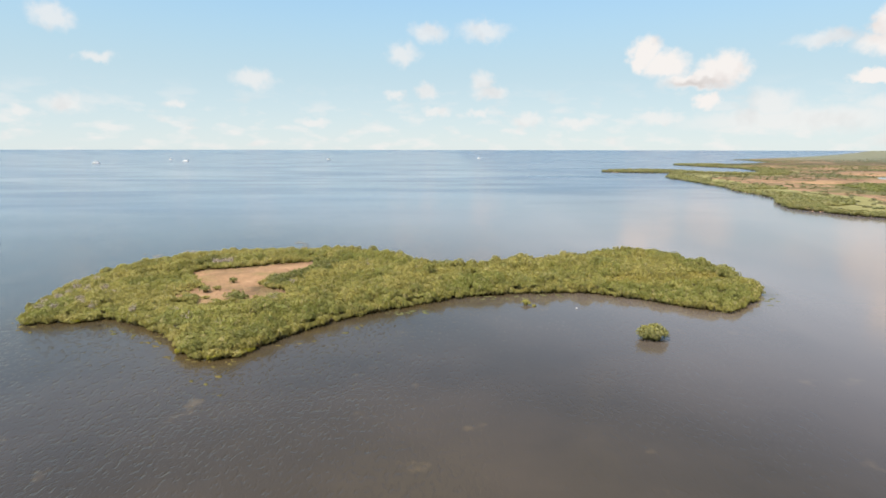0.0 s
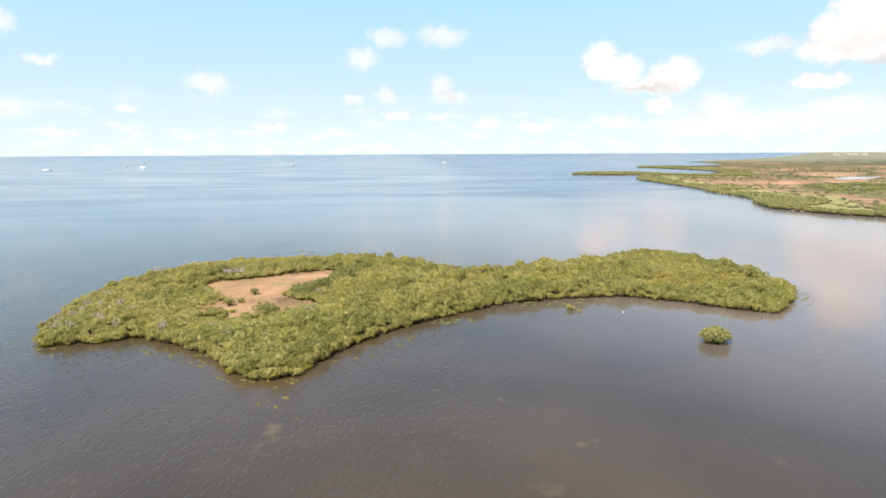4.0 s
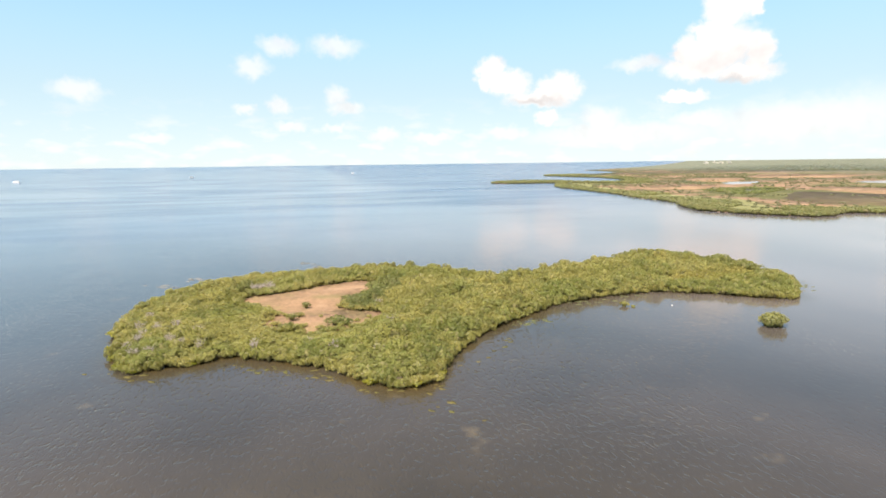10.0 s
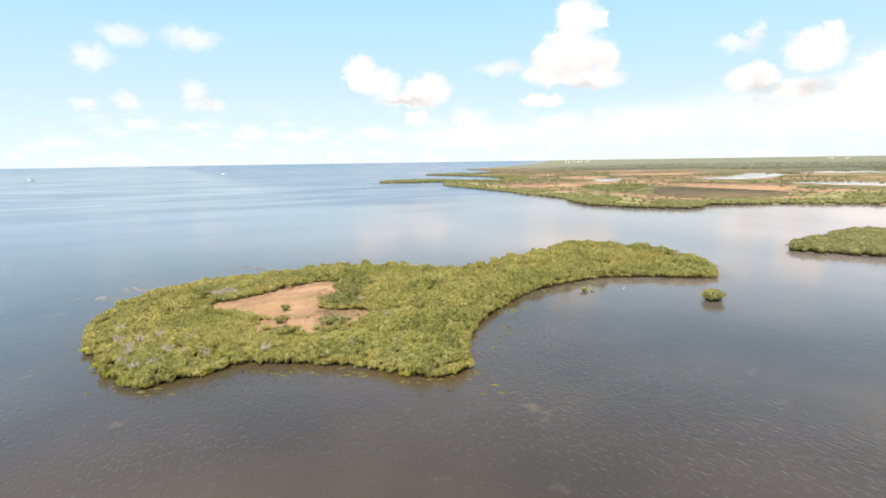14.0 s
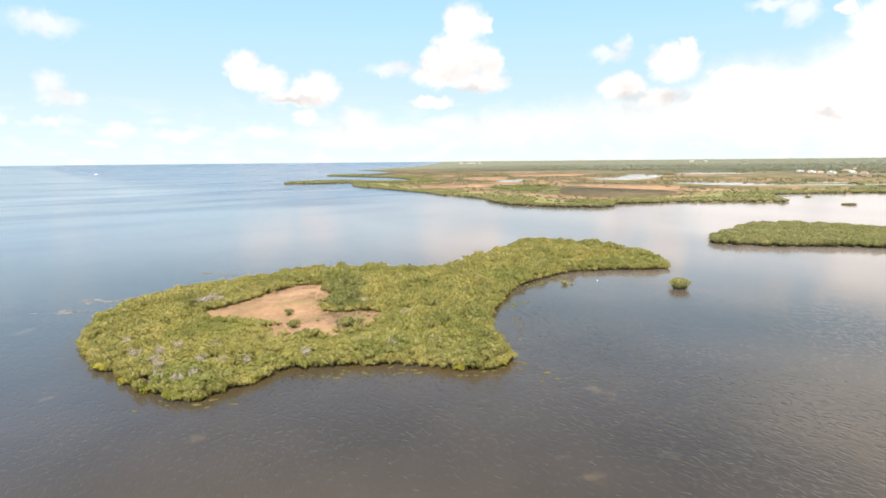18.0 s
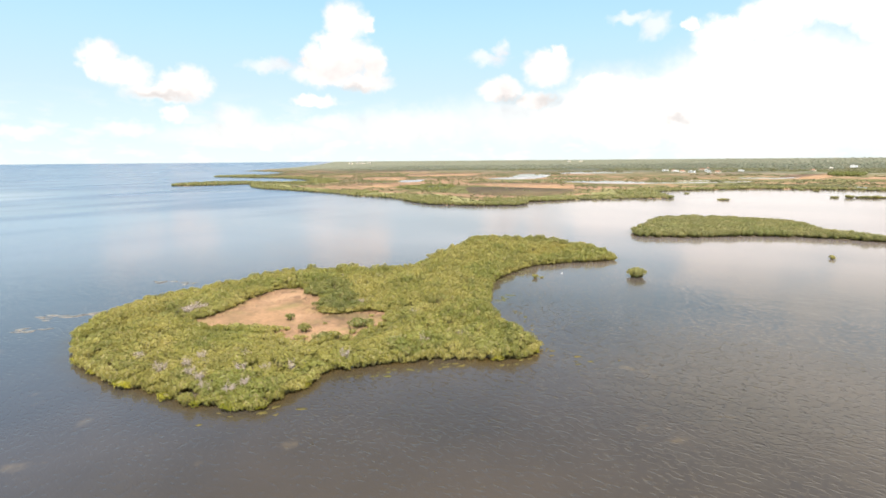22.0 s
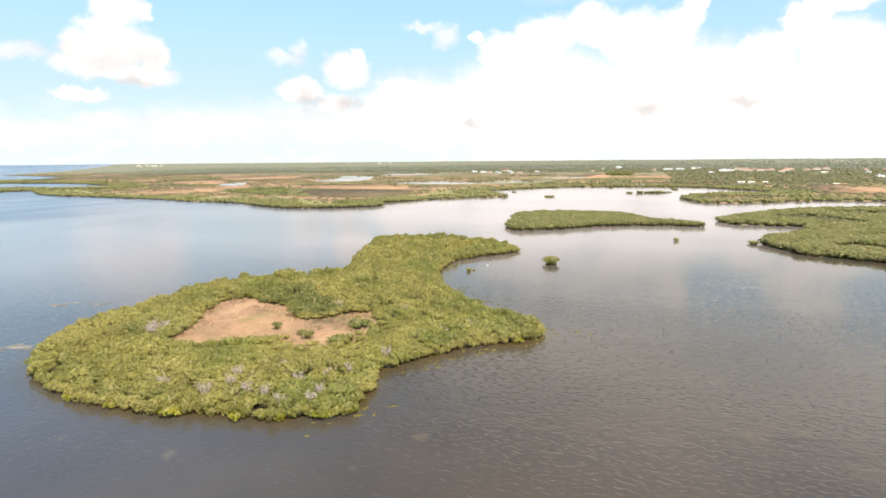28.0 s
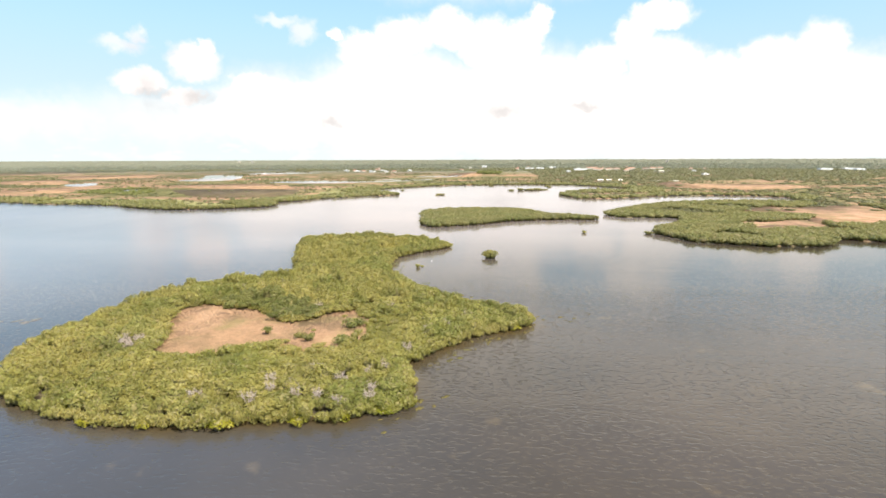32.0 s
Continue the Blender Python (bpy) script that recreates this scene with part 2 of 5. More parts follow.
class Graph:
    """A short hand for a node material with one Principled shader."""

    def __init__(self, name, roughness=0.8, specular=0.3):
        self.mat = bpy.data.materials.new(name)
        self.mat.use_nodes = True
        self.nt = self.mat.node_tree
        self.bsdf = self.nt.nodes["Principled BSDF"]
        self.out = self.nt.nodes["Material Output"]
        self.bsdf.inputs["Roughness"].default_value = roughness
        self.bsdf.inputs["Specular IOR Level"].default_value = specular
        self.geo = self.nt.nodes.new("ShaderNodeNewGeometry")

    def node(self, kind, **inputs):
        n = self.nt.nodes.new(kind)
        for key, v in inputs.items():
            self.put(n.inputs[key.replace("_", " ")], v)
        return n

    def put(self, socket, v):
        if isinstance(v, bpy.types.NodeSocket):
            self.nt.links.new(v, socket)
        else:
            socket.default_value = v

    def noise(self, scale, detail=4.0, stretch=(1, 1, 1), turn=0.0, rough=0.55):
        m = self.node("ShaderNodeMapping")
        m.inputs["Rotation"].default_value = (0, 0, radians(turn))
        m.inputs["Scale"].default_value = stretch
        self.put(m.inputs["Vector"], self.geo.outputs["Position"])
        n = self.node("ShaderNodeTexNoise", Scale=scale, Detail=detail, Roughness=rough)
        self.put(n.inputs["Vector"], m.outputs[0])
        return n.outputs["Fac"]

    def ramp(self, fac, *stops):
        n = self.node("ShaderNodeValToRGB")
        e = n.color_ramp.elements
        while len(e) < len(stops):
            e.new(0.5)
        for el_, (p, c) in zip(e, stops):
            el_.position, el_.color = p, (*c, 1)
        self.put(n.inputs[0], fac)
        return n.outputs[0]

    def mix(self, fac, a, b, blend="MIX"):
        n = self.node("ShaderNodeMix")
        n.data_type, n.blend_type = "RGBA", blend
        for s, v in (("Factor", fac), ("A", a), ("B", b)):
            sock = [i for i in n.inputs if i.name == s and (i.type == "RGBA" or s == "Factor" and i.type == "VALUE")][0]
            self.put(sock, (*v, 1) if isinstance(v, tuple) else v)
        return n.outputs["Result"] if n.outputs["Result"].type == "RGBA" else [o for o in n.outputs if o.type == "RGBA"][0]

    def value(self, op, a, b=0.0, clamp=False):
        n = self.node("ShaderNodeMath")
        n.operation, n.use_clamp = op, clamp
        self.put(n.inputs[0], a)
        self.put(n.inputs[1], b)
        return n.outputs[0]

    def fit(self, v, lo, hi):
        n = self.node("ShaderNodeMapRange", From_Min=lo, From_Max=hi)
        self.put(n.inputs["Value"], v)
        return n.outputs[0]

    def color(self, c):
        self.put(self.bsdf.inputs["Base Color"], (*c, 1) if isinstance(c, tuple) else c)
        return self

    def bump(self, height, strength=0.5, distance=0.1):
        n = self.node("ShaderNodeBump", Strength=strength, Distance=distance, Height=height)
        self.put(self.bsdf.inputs["Normal"], n.outputs[0])
        return self


def plain(name, c, roughness=0.7, vary=0.12, scale=2.0):
    """Paint, plaster or metal sheet with a little weathering."""
    g = Graph(name, roughness)
    dark = tuple(v * (1 - vary) for v in c)
    g.color(g.ramp(g.noise(scale, 5.0), (0.35, dark), (0.65, c)))
    return g.mat


def foliage(name, dark, mid, light, gloss=0.45):
    g = Graph(name, gloss, 0.25)
    patch = g.noise(0.11, 3.0)
    tree = g.noise(0.36, 3.0)
    leafy = g.geo.outputs["Random Per Island"]
    f = g.value("ADD", g.value("MULTIPLY", patch, 1.0), g.value("ADD", g.value("MULTIPLY", tree, 1.15), g.value("MULTIPLY", leafy, 0.13)))
    c = g.ramp(g.fit(f, 0.76, 1.60), (0.08, dark), (0.5, mid), (0.92, light))
    c = g.mix(g.fit(g.noise(0.05, 3.0), 0.44, 0.62), c, (0.80, 0.88, 0.76), "MULTIPLY")
    twig = g.value("MULTIPLY", g.fit(leafy, 0.905, 0.925), 0.55)
    c = g.mix(twig, c, (0.34, 0.25, 0.15))
    g.color(c)
    tr = g.node("ShaderNodeBsdfTranslucent")
    g.put(tr.inputs["Color"], g.mix(0.5, c, tuple(v * 1.2 for v in light)))
    ms = g.node("ShaderNodeMixShader")
    ms.inputs[0].default_value = 0.48
    g.put(ms.inputs[1], g.bsdf.outputs[0])
    g.put(ms.inputs[2], tr.outputs[0])
    g.put(g.out.inputs["Surface"], ms.outputs[0])
    return g.mat


def make_water():
    """Shallow sea over mud and weed, bluer offshore; the mesh attribute "shoal" tells where the brown shore strip lies,
    tree reflection included.
    """
    g = Graph("sea_water", 0.05, 0.5)
    g.bsdf.inputs["IOR"].default_value = 1.33
    bottom = g.noise(0.022, 5.0)
    weed = g.noise(0.10, 5.0)
    body = g.ramp(bottom, (0.35, (0.035, 0.029, 0.020)), (0.65, (0.053, 0.042, 0.029)))
    body = g.mix(g.fit(weed, 0.64, 0.82), body, (0.115, 0.085, 0.045))
    at = g.node("ShaderNodeSeparateXYZ")
    g.put(at.inputs[0], g.geo.outputs["Position"])
    # pale pinkish body in the bay, painted in for the bright clouds it reflects
    bay = g.ramp(g.noise(0.012, 4.0, (1.0, 0.3, 1.0), 25), (0.38, (0.128, 0.106, 0.098)), (0.62, (0.190, 0.156, 0.140)))
    body = g.mix(g.fit(g.value("ADD", at.outputs[0], g.value("MULTIPLY", g.value("SUBTRACT", at.outputs[1], 90.0), 0.7)), 25.0, 170.0), body, bay)
    # the body colour turns bluer towards the north-west
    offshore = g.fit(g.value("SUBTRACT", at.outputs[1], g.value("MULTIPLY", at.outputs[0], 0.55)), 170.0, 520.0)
    far_blue = g.ramp(g.noise(0.004, 4.0, (1.0, 2.0, 1.0), 20), (0.35, (0.046, 0.074, 0.114)), (0.65, (0.078, 0.112, 0.160)))
    body = g.mix(offshore, body, far_blue)
    shoal = g.node("ShaderNodeAttribute")
    shoal.attribute_name = "shoal"
    # shoal brown, kept dark to paint in the trees' reflection along the shore
    g.color(g.mix(shoal.outputs["Fac"], body, (0.054, 0.036, 0.010)))
    lee = g.fit(at.outputs[0], 20.0, 120.0)
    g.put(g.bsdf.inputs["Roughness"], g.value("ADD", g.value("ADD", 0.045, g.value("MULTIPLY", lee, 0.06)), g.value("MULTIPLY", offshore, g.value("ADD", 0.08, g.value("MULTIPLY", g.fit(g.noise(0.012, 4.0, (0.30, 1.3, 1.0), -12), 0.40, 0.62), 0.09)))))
    # wind ripples run north and south; calmer and rougher lanes between
    fine = g.noise(1.3, 2.0, (1.0, 0.5, 1.0), -5, 0.5)
    crest = g.value("SUBTRACT", 1.0, g.value("POWER", g.value("ABSOLUTE", g.value("MULTIPLY", g.value("SUBTRACT", fine, 0.5), 2.4)), 1.5))
    mid = g.noise(0.34, 2.0, (1.0, 0.4, 1.0), 9)
    lanes = g.noise(0.011, 4.0, (1.0, 0.45, 1.0), 35)
    h = g.value("ADD", g.value("ADD", g.value("MULTIPLY", crest, 0.40), g.value("MULTIPLY", fine, 0.50)), g.value("MULTIPLY", mid, 0.28))
    h = g.value("MULTIPLY", h, g.value("ADD", 0.50, g.value("MULTIPLY", g.fit(lanes, 0.40, 0.62), 0.75)))
    # the water in the lee of the islands is calmer
    h = g.value("MULTIPLY", h, g.value("ADD", 0.085, g.value("MULTIPLY", g.fit(at.outputs[0], 75.0, -55.0), 1.08)))
    h = g.value("MULTIPLY", h, g.value("SUBTRACT", 1.0, g.value("MULTIPLY", shoal.outputs["Fac"], 0.9)))
    h = g.value("MULTIPLY", h, g.value("SUBTRACT", 1.0, g.value("MULTIPLY", offshore, 0.82)))
    g.bump(h, 1.0, 0.25)
    return g.mat


def make_pond():
    g = Graph("pond_water", 0.05, 0.5)
    g.bsdf.inputs["IOR"].default_value = 1.33
    # pale base adds painted brightness to the ponds' reflection of the clouds
    g.color(g.ramp(g.noise(0.05, 3.0), (0.4, (0.21, 0.20, 0.185)), (0.6, (0.30, 0.28, 0.255))))
    g.bump(g.noise(1.0, 2.0), 0.06, 0.01)
    return g.mat


def make_shoal():
    """Pale sand and seagrass just under a film of still water."""
    g = Graph("sand_shoal", 0.12, 0.5)
    g.bsdf.inputs["IOR"].default_value = 1.33
    g.color(g.ramp(g.noise(0.4, 4.0), (0.4, (0.085, 0.078, 0.066)), (0.6, (0.165, 0.145, 0.118))))
    return g.bump(g.noise(0.8, 3.0), 0.5, 0.05).mat


def make_mud():
    g = Graph("mangrove_mud", 0.75)
    g.color(g.ramp(g.noise(0.5, 6.0), (0.3, (0.05, 0.04, 0.025)), (0.7, (0.13, 0.10, 0.06))))
    return g.bump(g.noise(2.0, 4.0), 0.6, 0.2).mat


def make_marsh(name, a, b, c):
    g = Graph(name, 0.9, 0.1)
    big, small = g.noise(0.06, 4.0), g.noise(0.9, 5.0)
    f = g.value("ADD", g.value("MULTIPLY", big, 0.65), g.value("MULTIPLY", small, 0.35))
    dry = g.ramp(f, (0.36, a), (0.5, b), (0.64, c))
    olive = tuple(0.62 * q + 0.38 * w for q, w in zip(a, (0.16, 0.16, 0.05)))
    g.color(g.mix(g.fit(g.noise(0.085, 5.0, (1, 1, 1), 70), 0.48, 0.68), dry, olive))
    return g.bump(small, 0.8, 0.35).mat


def make_land():
    """Low coastal scrub and salt marsh: olive growth, tan grass, darker wet hollows."""
    g = Graph("coastal_scrub", 0.9, 0.1)
    big, mid, small = g.noise(0.0075, 6.0, (1.0, 0.6, 1.0), 20, 0.62), g.noise(0.03, 5.0), g.noise(0.35, 5.0)
    green = g.ramp(g.value("ADD", g.value("MULTIPLY", mid, 0.5), g.value("MULTIPLY", small, 0.5)),
                   (0.36, (0.062, 0.064, 0.026)), (0.52, (0.115, 0.108, 0.046)), (0.68, (0.175, 0.15, 0.07)))
    tan = g.ramp(g.value("ADD", g.value("MULTIPLY", mid, 0.6), g.value("MULTIPLY", small, 0.4)),
                 (0.38, (0.15, 0.100, 0.062)), (0.62, (0.30, 0.184, 0.114)))
    open_land = g.mix(g.fit(g.value("ADD", big, g.value("MULTIPLY", g.value("SUBTRACT", mid, 0.5), 0.45)), 0.46, 0.57), green, tan)
    at = g.node("ShaderNodeSeparateXYZ")
    g.put(at.inputs[0], g.geo.outputs["Position"])
    # woodland floor far inland, its tone greyed to include the distant haze
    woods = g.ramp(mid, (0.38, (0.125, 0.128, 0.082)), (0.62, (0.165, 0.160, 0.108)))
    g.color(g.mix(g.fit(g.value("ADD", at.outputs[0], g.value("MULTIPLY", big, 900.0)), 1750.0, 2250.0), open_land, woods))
    return g.bump(g.value("ADD", small, mid), 0.6, 0.8).mat


LEAF = foliage("mangrove_leaf", (0.190, 0.180, 0.046), (0.318, 0.286, 0.076), (0.458, 0.390, 0.136))
LEAF_GREEN = foliage("red_mangrove_leaf", (0.158, 0.163, 0.043), (0.262, 0.252, 0.068), (0.382, 0.346, 0.110))
LEAF_GOLD = foliage("yellowing_leaf", (0.205, 0.182, 0.042), (0.318, 0.272, 0.066), (0.425, 0.355, 0.108))
LEAF_SHORE = foliage("shore_leaf", (0.172, 0.170, 0.062), (0.245, 0.230, 0.084), (0.325, 0.292, 0.118))
# far woods: haze of the distance is put into this pale grey-green
LEAF_WOODS = foliage("hazed_pine_leaf", (0.200, 0.208, 0.145), (0.235, 0.240, 0.170), (0.270, 0.270, 0.190))
LEAF_BRIGHT = foliage("fringe_leaf", (0.16, 0.17, 0.016), (0.30, 0.28, 0.025), (0.44, 0.37, 0.05))
LEAF_DARK = foliage("buttonwood_leaf", (0.108, 0.120, 0.034), (0.192, 0.196, 0.056), (0.300, 0.280, 0.090))
# mainland scrub, lightened in its colour to imitate haze
LEAF_FAR = foliage("hazed_scrub_leaf", (0.150, 0.148, 0.068), (0.205, 0.194, 0.092), (0.26, 0.24, 0.118))
BARK = plain("grey_bark", (0.16, 0.13, 0.10), 0.9, 0.4, 6.0)
# crown cores: twigs and shaded inner leaves, the shade put into the colour
SHADED_CORE = plain("shaded_twigs", (0.185, 0.160, 0.058), 0.95, 0.35, 1.5)
TWIG = plain("dead_twig", (0.48, 0.395, 0.325), 0.9, 0.35, 8.0)
WATER, POND, MUD, LAND = make_water(), make_pond(), make_mud(), make_land()
DRY = make_marsh("dry_marsh_grass", (0.165, 0.108, 0.060), (0.256, 0.156, 0.088), (0.332, 0.212, 0.124))
TAN = make_marsh("tan_marsh_grass", (0.16, 0.103, 0.058), (0.275, 0.165, 0.098), (0.35, 0.222, 0.138))
OLIVE = make_marsh("olive_marsh_grass", (0.135, 0.128, 0.050), (0.20, 0.182, 0.074), (0.265, 0.238, 0.105))
DARKM = make_marsh("needlerush", (0.065, 0.047, 0.030), (0.10, 0.073, 0.045), (0.155, 0.115, 0.065))
SAND = plain("pale_sand", (0.62, 0.54, 0.44), 0.95, 0.25, 0.3)
ALGAE = make_marsh("algae", (0.06, 0.048, 0.016), (0.095, 0.076, 0.024), (0.16, 0.125, 0.036))
WRACK = make_shoal()
ALGAE_PALE = make_marsh("bay_weed", (0.070, 0.074, 0.030), (0.105, 0.106, 0.044), (0.155, 0.150, 0.064))
WHITE = plain("white_paint", (0.80, 0.79, 0.76), 0.5)
CREAM = plain("cream_stucco", (0.72, 0.64, 0.52), 0.8)
PINK = plain("terracotta", (0.45, 0.23, 0.15), 0.8, 0.3)
GREYROOF = plain("grey_shingle", (0.33, 0.33, 0.33), 0.85, 0.25)
PANE = plain("dark_glass", (0.04, 0.05, 0.06), 0.1)
TIMBER = plain("weathered_timber", (0.22, 0.17, 0.12), 0.85, 0.3)
HULL_DARK = plain("dark_hull", (0.10, 0.06, 0.05), 0.5)

# ---- helpers for shapes ----
RNG = np.random.default_rng(7)
CENTRE = np.array([-100.0, 60.0])
FLAT, RIM, RISE = 2600.0, 4860.0, 34.0


def ground_z(r):
    """The far rim climbs gently, so that the edge of the sheet meets the horizon."""
    return RISE * np.clip((np.asarray(r, float) - FLAT) / (RIM - FLAT), 0, 1) ** 3.6


def curve_loop(points, steps=8, rough=0.0, closed=True, seed=1):
    """A smooth line through the given plan points, with a little natural raggedness."""
    p = np.array(points, float)
    n, out = len(p), []
    for i in range(n if closed else n - 1):
        if closed:
            a, b, c, d = p[i - 1], p[i], p[(i + 1) % n], p[(i + 2) % n]
        else:
            a, b, c, d = p[max(i - 1, 0)], p[i], p[i + 1], p[min(i + 2, n - 1)]
        for s in np.arange(steps) / steps:
            out.append(0.5 * (2 * b + (c - a) * s + (2 * a - 5 * b + 4 * c - d) * s * s + (3 * b - a - 3 * c + d) * s ** 3))
    out = np.array(out)
    if rough:
        for i, q in enumerate(out):
            v = noise.noise_vector(Vector((q[0] * 0.13, q[1] * 0.13, seed))) + 0.5 * noise.noise_vector(Vector((q[0] * 0.4, q[1] * 0.4, seed)))
            out[i] += rough * np.array(v[:2])
    return out


def inside(points, loop):
    """Which points lie in the closed loop."""
    x, y = points[:, 0], points[:, 1]
    hit = np.zeros(len(points), bool)
    for (x0, y0), (x1, y1) in zip(loop, np.roll(loop, -1, 0)):
        if y0 != y1:
            hit ^= ((y0 > y) != (y1 > y)) & (x < (x1 - x0) * (y - y0) / (y1 - y0) + x0)
    return hit


def shrunk(loop, by):
    """The loop drawn in by that many metres."""
    d = np.roll(loop, -2, 0) - np.roll(loop, 2, 0)
    n = np.stack([-d[:, 1], d[:, 0]], 1) / (np.hypot(*d.T)[:, None] + 1e-9)
    area = np.sum(loop[:, 0] * np.roll(loop[:, 1], -1) - np.roll(loop[:, 0], -1) * loop[:, 1])
    return loop + n * by * (1 if area > 0 else -1)


def edge_distance(points, loop, closed=True):
    best = np.full(len(points), 1e9)
    a, b = (loop, np.roll(loop, -1, 0)) if closed else (loop[:-1], loop[1:])
    for p, q in zip(a, b):
        d = q - p
        s = np.clip(((points - p) @ d) / max(d @ d, 1e-9), 0, 1)
        best = np.minimum(best, np.hypot(*(points - p - s[:, None] * d).T))
    return best


def noise2(points, scale, seed=0.0):
    return np.array([noise.noise(Vector((x * scale, y * scale, seed))) for x, y in points])


def mesh_of(name, verts, tris, mats, index=None):
    """A mesh from arrays of corners and triangles."""
    me = bpy.data.meshes.new(name)
    verts, tris = np.asarray(verts, np.float32), np.asarray(tris, np.int32)
    me.vertices.add(len(verts))
    me.vertices.foreach_set("co", verts.ravel())
    me.loops.add(tris.size)
    me.loops.foreach_set("vertex_index", tris.ravel())
    me.polygons.add(len(tris))
    me.polygons.foreach_set("loop_start", np.arange(len(tris), dtype=np.int32) * 3)
    for m in mats:
        me.materials.append(m)
    if index is not None:
        me.polygons.foreach_set("material_index", np.asarray(index, np.int32))
    me.update(calc_edges=True)
    me.validate()
    return me


def part(name, bm, material, parent, label=""):
    """Links a bmesh, or a mesh, as one mesh object under a thing."""
    if isinstance(bm, bpy.types.Mesh):
        me = bm
    else:
        me = bpy.data.meshes.new(name)
        bm.to_mesh(me)
        bm.free()
        me.materials.append(material)
    ob = new(name, me)
    ob.parent = parent
    return tagged(ob, label)


def slab(name, loop, top, skirt, material):
    """A flat piece of ground with sloping banks."""
    from mathutils.geometry import tessellate_polygon
    n = len(loop)
    area = 0.5 * np.sum(loop[:, 0] * np.roll(loop[:, 1], -1) - np.roll(loop[:, 0], -1) * loop[:, 1])
    if area < 0:
        loop = loop[::-1]
    verts = [(x, y, top) for x, y in loop] + [(x, y, skirt) for x, y in loop]
    tris = []
    for t in tessellate_polygon([[Vector((x, y, 0)) for x, y in loop]]):
        a, b, c = (loop[i] for i in t)
        up = (b[0] - a[0]) * (c[1] - a[1]) - (b[1] - a[1]) * (c[0] - a[0]) > 0
        tris.append(t if up else t[::-1])
    for i in range(n):
        j = (i + 1) % n
        tris += [(i, n + i, n + j), (i, n + j, j)]
    return mesh_of(name, verts, tris, [material])


def box(bm, size, at, turn=0.0):
    bmesh.ops.create_cube(bm, size=1, matrix=Matrix.Translation(at) @ Matrix.Rotation(turn, 4, "Z") @ Matrix.Diagonal((*size, 1)))


def tube(path, radii, sides=5):
    """Corners and triangles of a tapered limb along a path."""
    path = np.array(path, float)
    V, T = [], []
    for i, (p, r) in enumerate(zip(path, radii)):
        d = path[min(i + 1, len(path) - 1)] - path[max(i - 1, 0)]
        d /= np.linalg.norm(d) + 1e-9
        u = np.cross(d, (0.31, 0.87, 0.12))
        u /= np.linalg.norm(u) + 1e-9
        w = np.cross(d, u)
        for k in range(sides):
            a = 2 * math.pi * k / sides
            V.append(p + r * (math.cos(a) * u + math.sin(a) * w))
    for i in range(len(path) - 1):
        for k in range(sides):
            a, b = i * sides + k, i * sides + (k + 1) % sides
            T += [(a, b, b + sides), (a, b + sides, a + sides)]
    return np.array(V), np.array(T)


def joined(pieces):
    V, T, n = [], [], 0
    for v, t in pieces:
        V.append(v)
        T.append(t + n)
        n += len(v)
    return np.concatenate(V), np.concatenate(T)


# ---- mangrove kit ----


def ico(level):
    bm = bmesh.new()
    bmesh.ops.create_icosphere(bm, subdivisions=level, radius=1)
    v = np.array([x.co[:] for x in bm.verts])
    t = np.array([[x.index for x in f.verts] for f in bm.faces])
    bm.free()
    return v, t


ICO1 = ico(1)


def leaves(rng, lobes, count, size, tilt=0.75, reach=(0.62, 1.38), droop=0.4):
    """Tilted leaf sprays over a set of lobes (x, y, z, r), thickest on the sunny side."""
    pick = rng.choice(len(lobes), count, p=lobes[:, 3] ** 2 / np.sum(lobes[:, 3] ** 2))
    d = rng.normal(size=(count, 3))
    d[:, 2] = np.abs(d[:, 2]) * 0.9 - droop * rng.random(count)
    d /= np.linalg.norm(d, axis=1)[:, None]
    at = lobes[pick, :3] + d * (lobes[pick, 3] * rng.uniform(*reach, count))[:, None] * (1, 1, 0.85)
    n = d + rng.normal(scale=tilt, size=(count, 3)) + (0, 0, 0.35)
    n /= np.linalg.norm(n, axis=1)[:, None]
    u = np.cross(n, rng.normal(size=(count, 3)))
    u /= np.linalg.norm(u, axis=1)[:, None] + 1e-9
    w = np.cross(n, u)
    s = (size * rng.uniform(0.65, 1.35, count))[:, None]
    fold = n * s * 0.18
    V = np.stack([at - u * s * 0.62 - fold, at + w * s * 0.46 + u * s * 0.5, at - w * s * 0.46 + u * s * 0.5 - fold], 1).reshape(-1, 3)
    T = np.arange(count)[:, None] * 3 + (0, 2, 1)
    return V, T


CORE = 0.73


def crown(rng, radius, low, high, lobes, count, size, core=ICO1, lobe=(0.26, 0.46), **sprays):
    """A rounded mangrove crown of several lobes about the trunk, from low to high."""
    h = high - low
    spots = []
    for i in range(lobes):
        a = 2.4 * i + rng.uniform(0, 0.8)
        rr = radius * (0.10 + 0.70 * math.sqrt((i + 0.5) / lobes))
        top = high - h * 0.36 * (rr / radius) ** 2 - h * 0.16 * rng.random()
        r = radius * rng.uniform(*lobe)
        spots.append((rr * math.cos(a), rr * math.sin(a), top - r * 0.85, r))
    spots = np.array(spots)
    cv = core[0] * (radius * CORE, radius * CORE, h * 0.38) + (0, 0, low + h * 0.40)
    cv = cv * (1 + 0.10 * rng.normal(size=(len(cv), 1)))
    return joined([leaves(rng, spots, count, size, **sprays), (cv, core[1])])


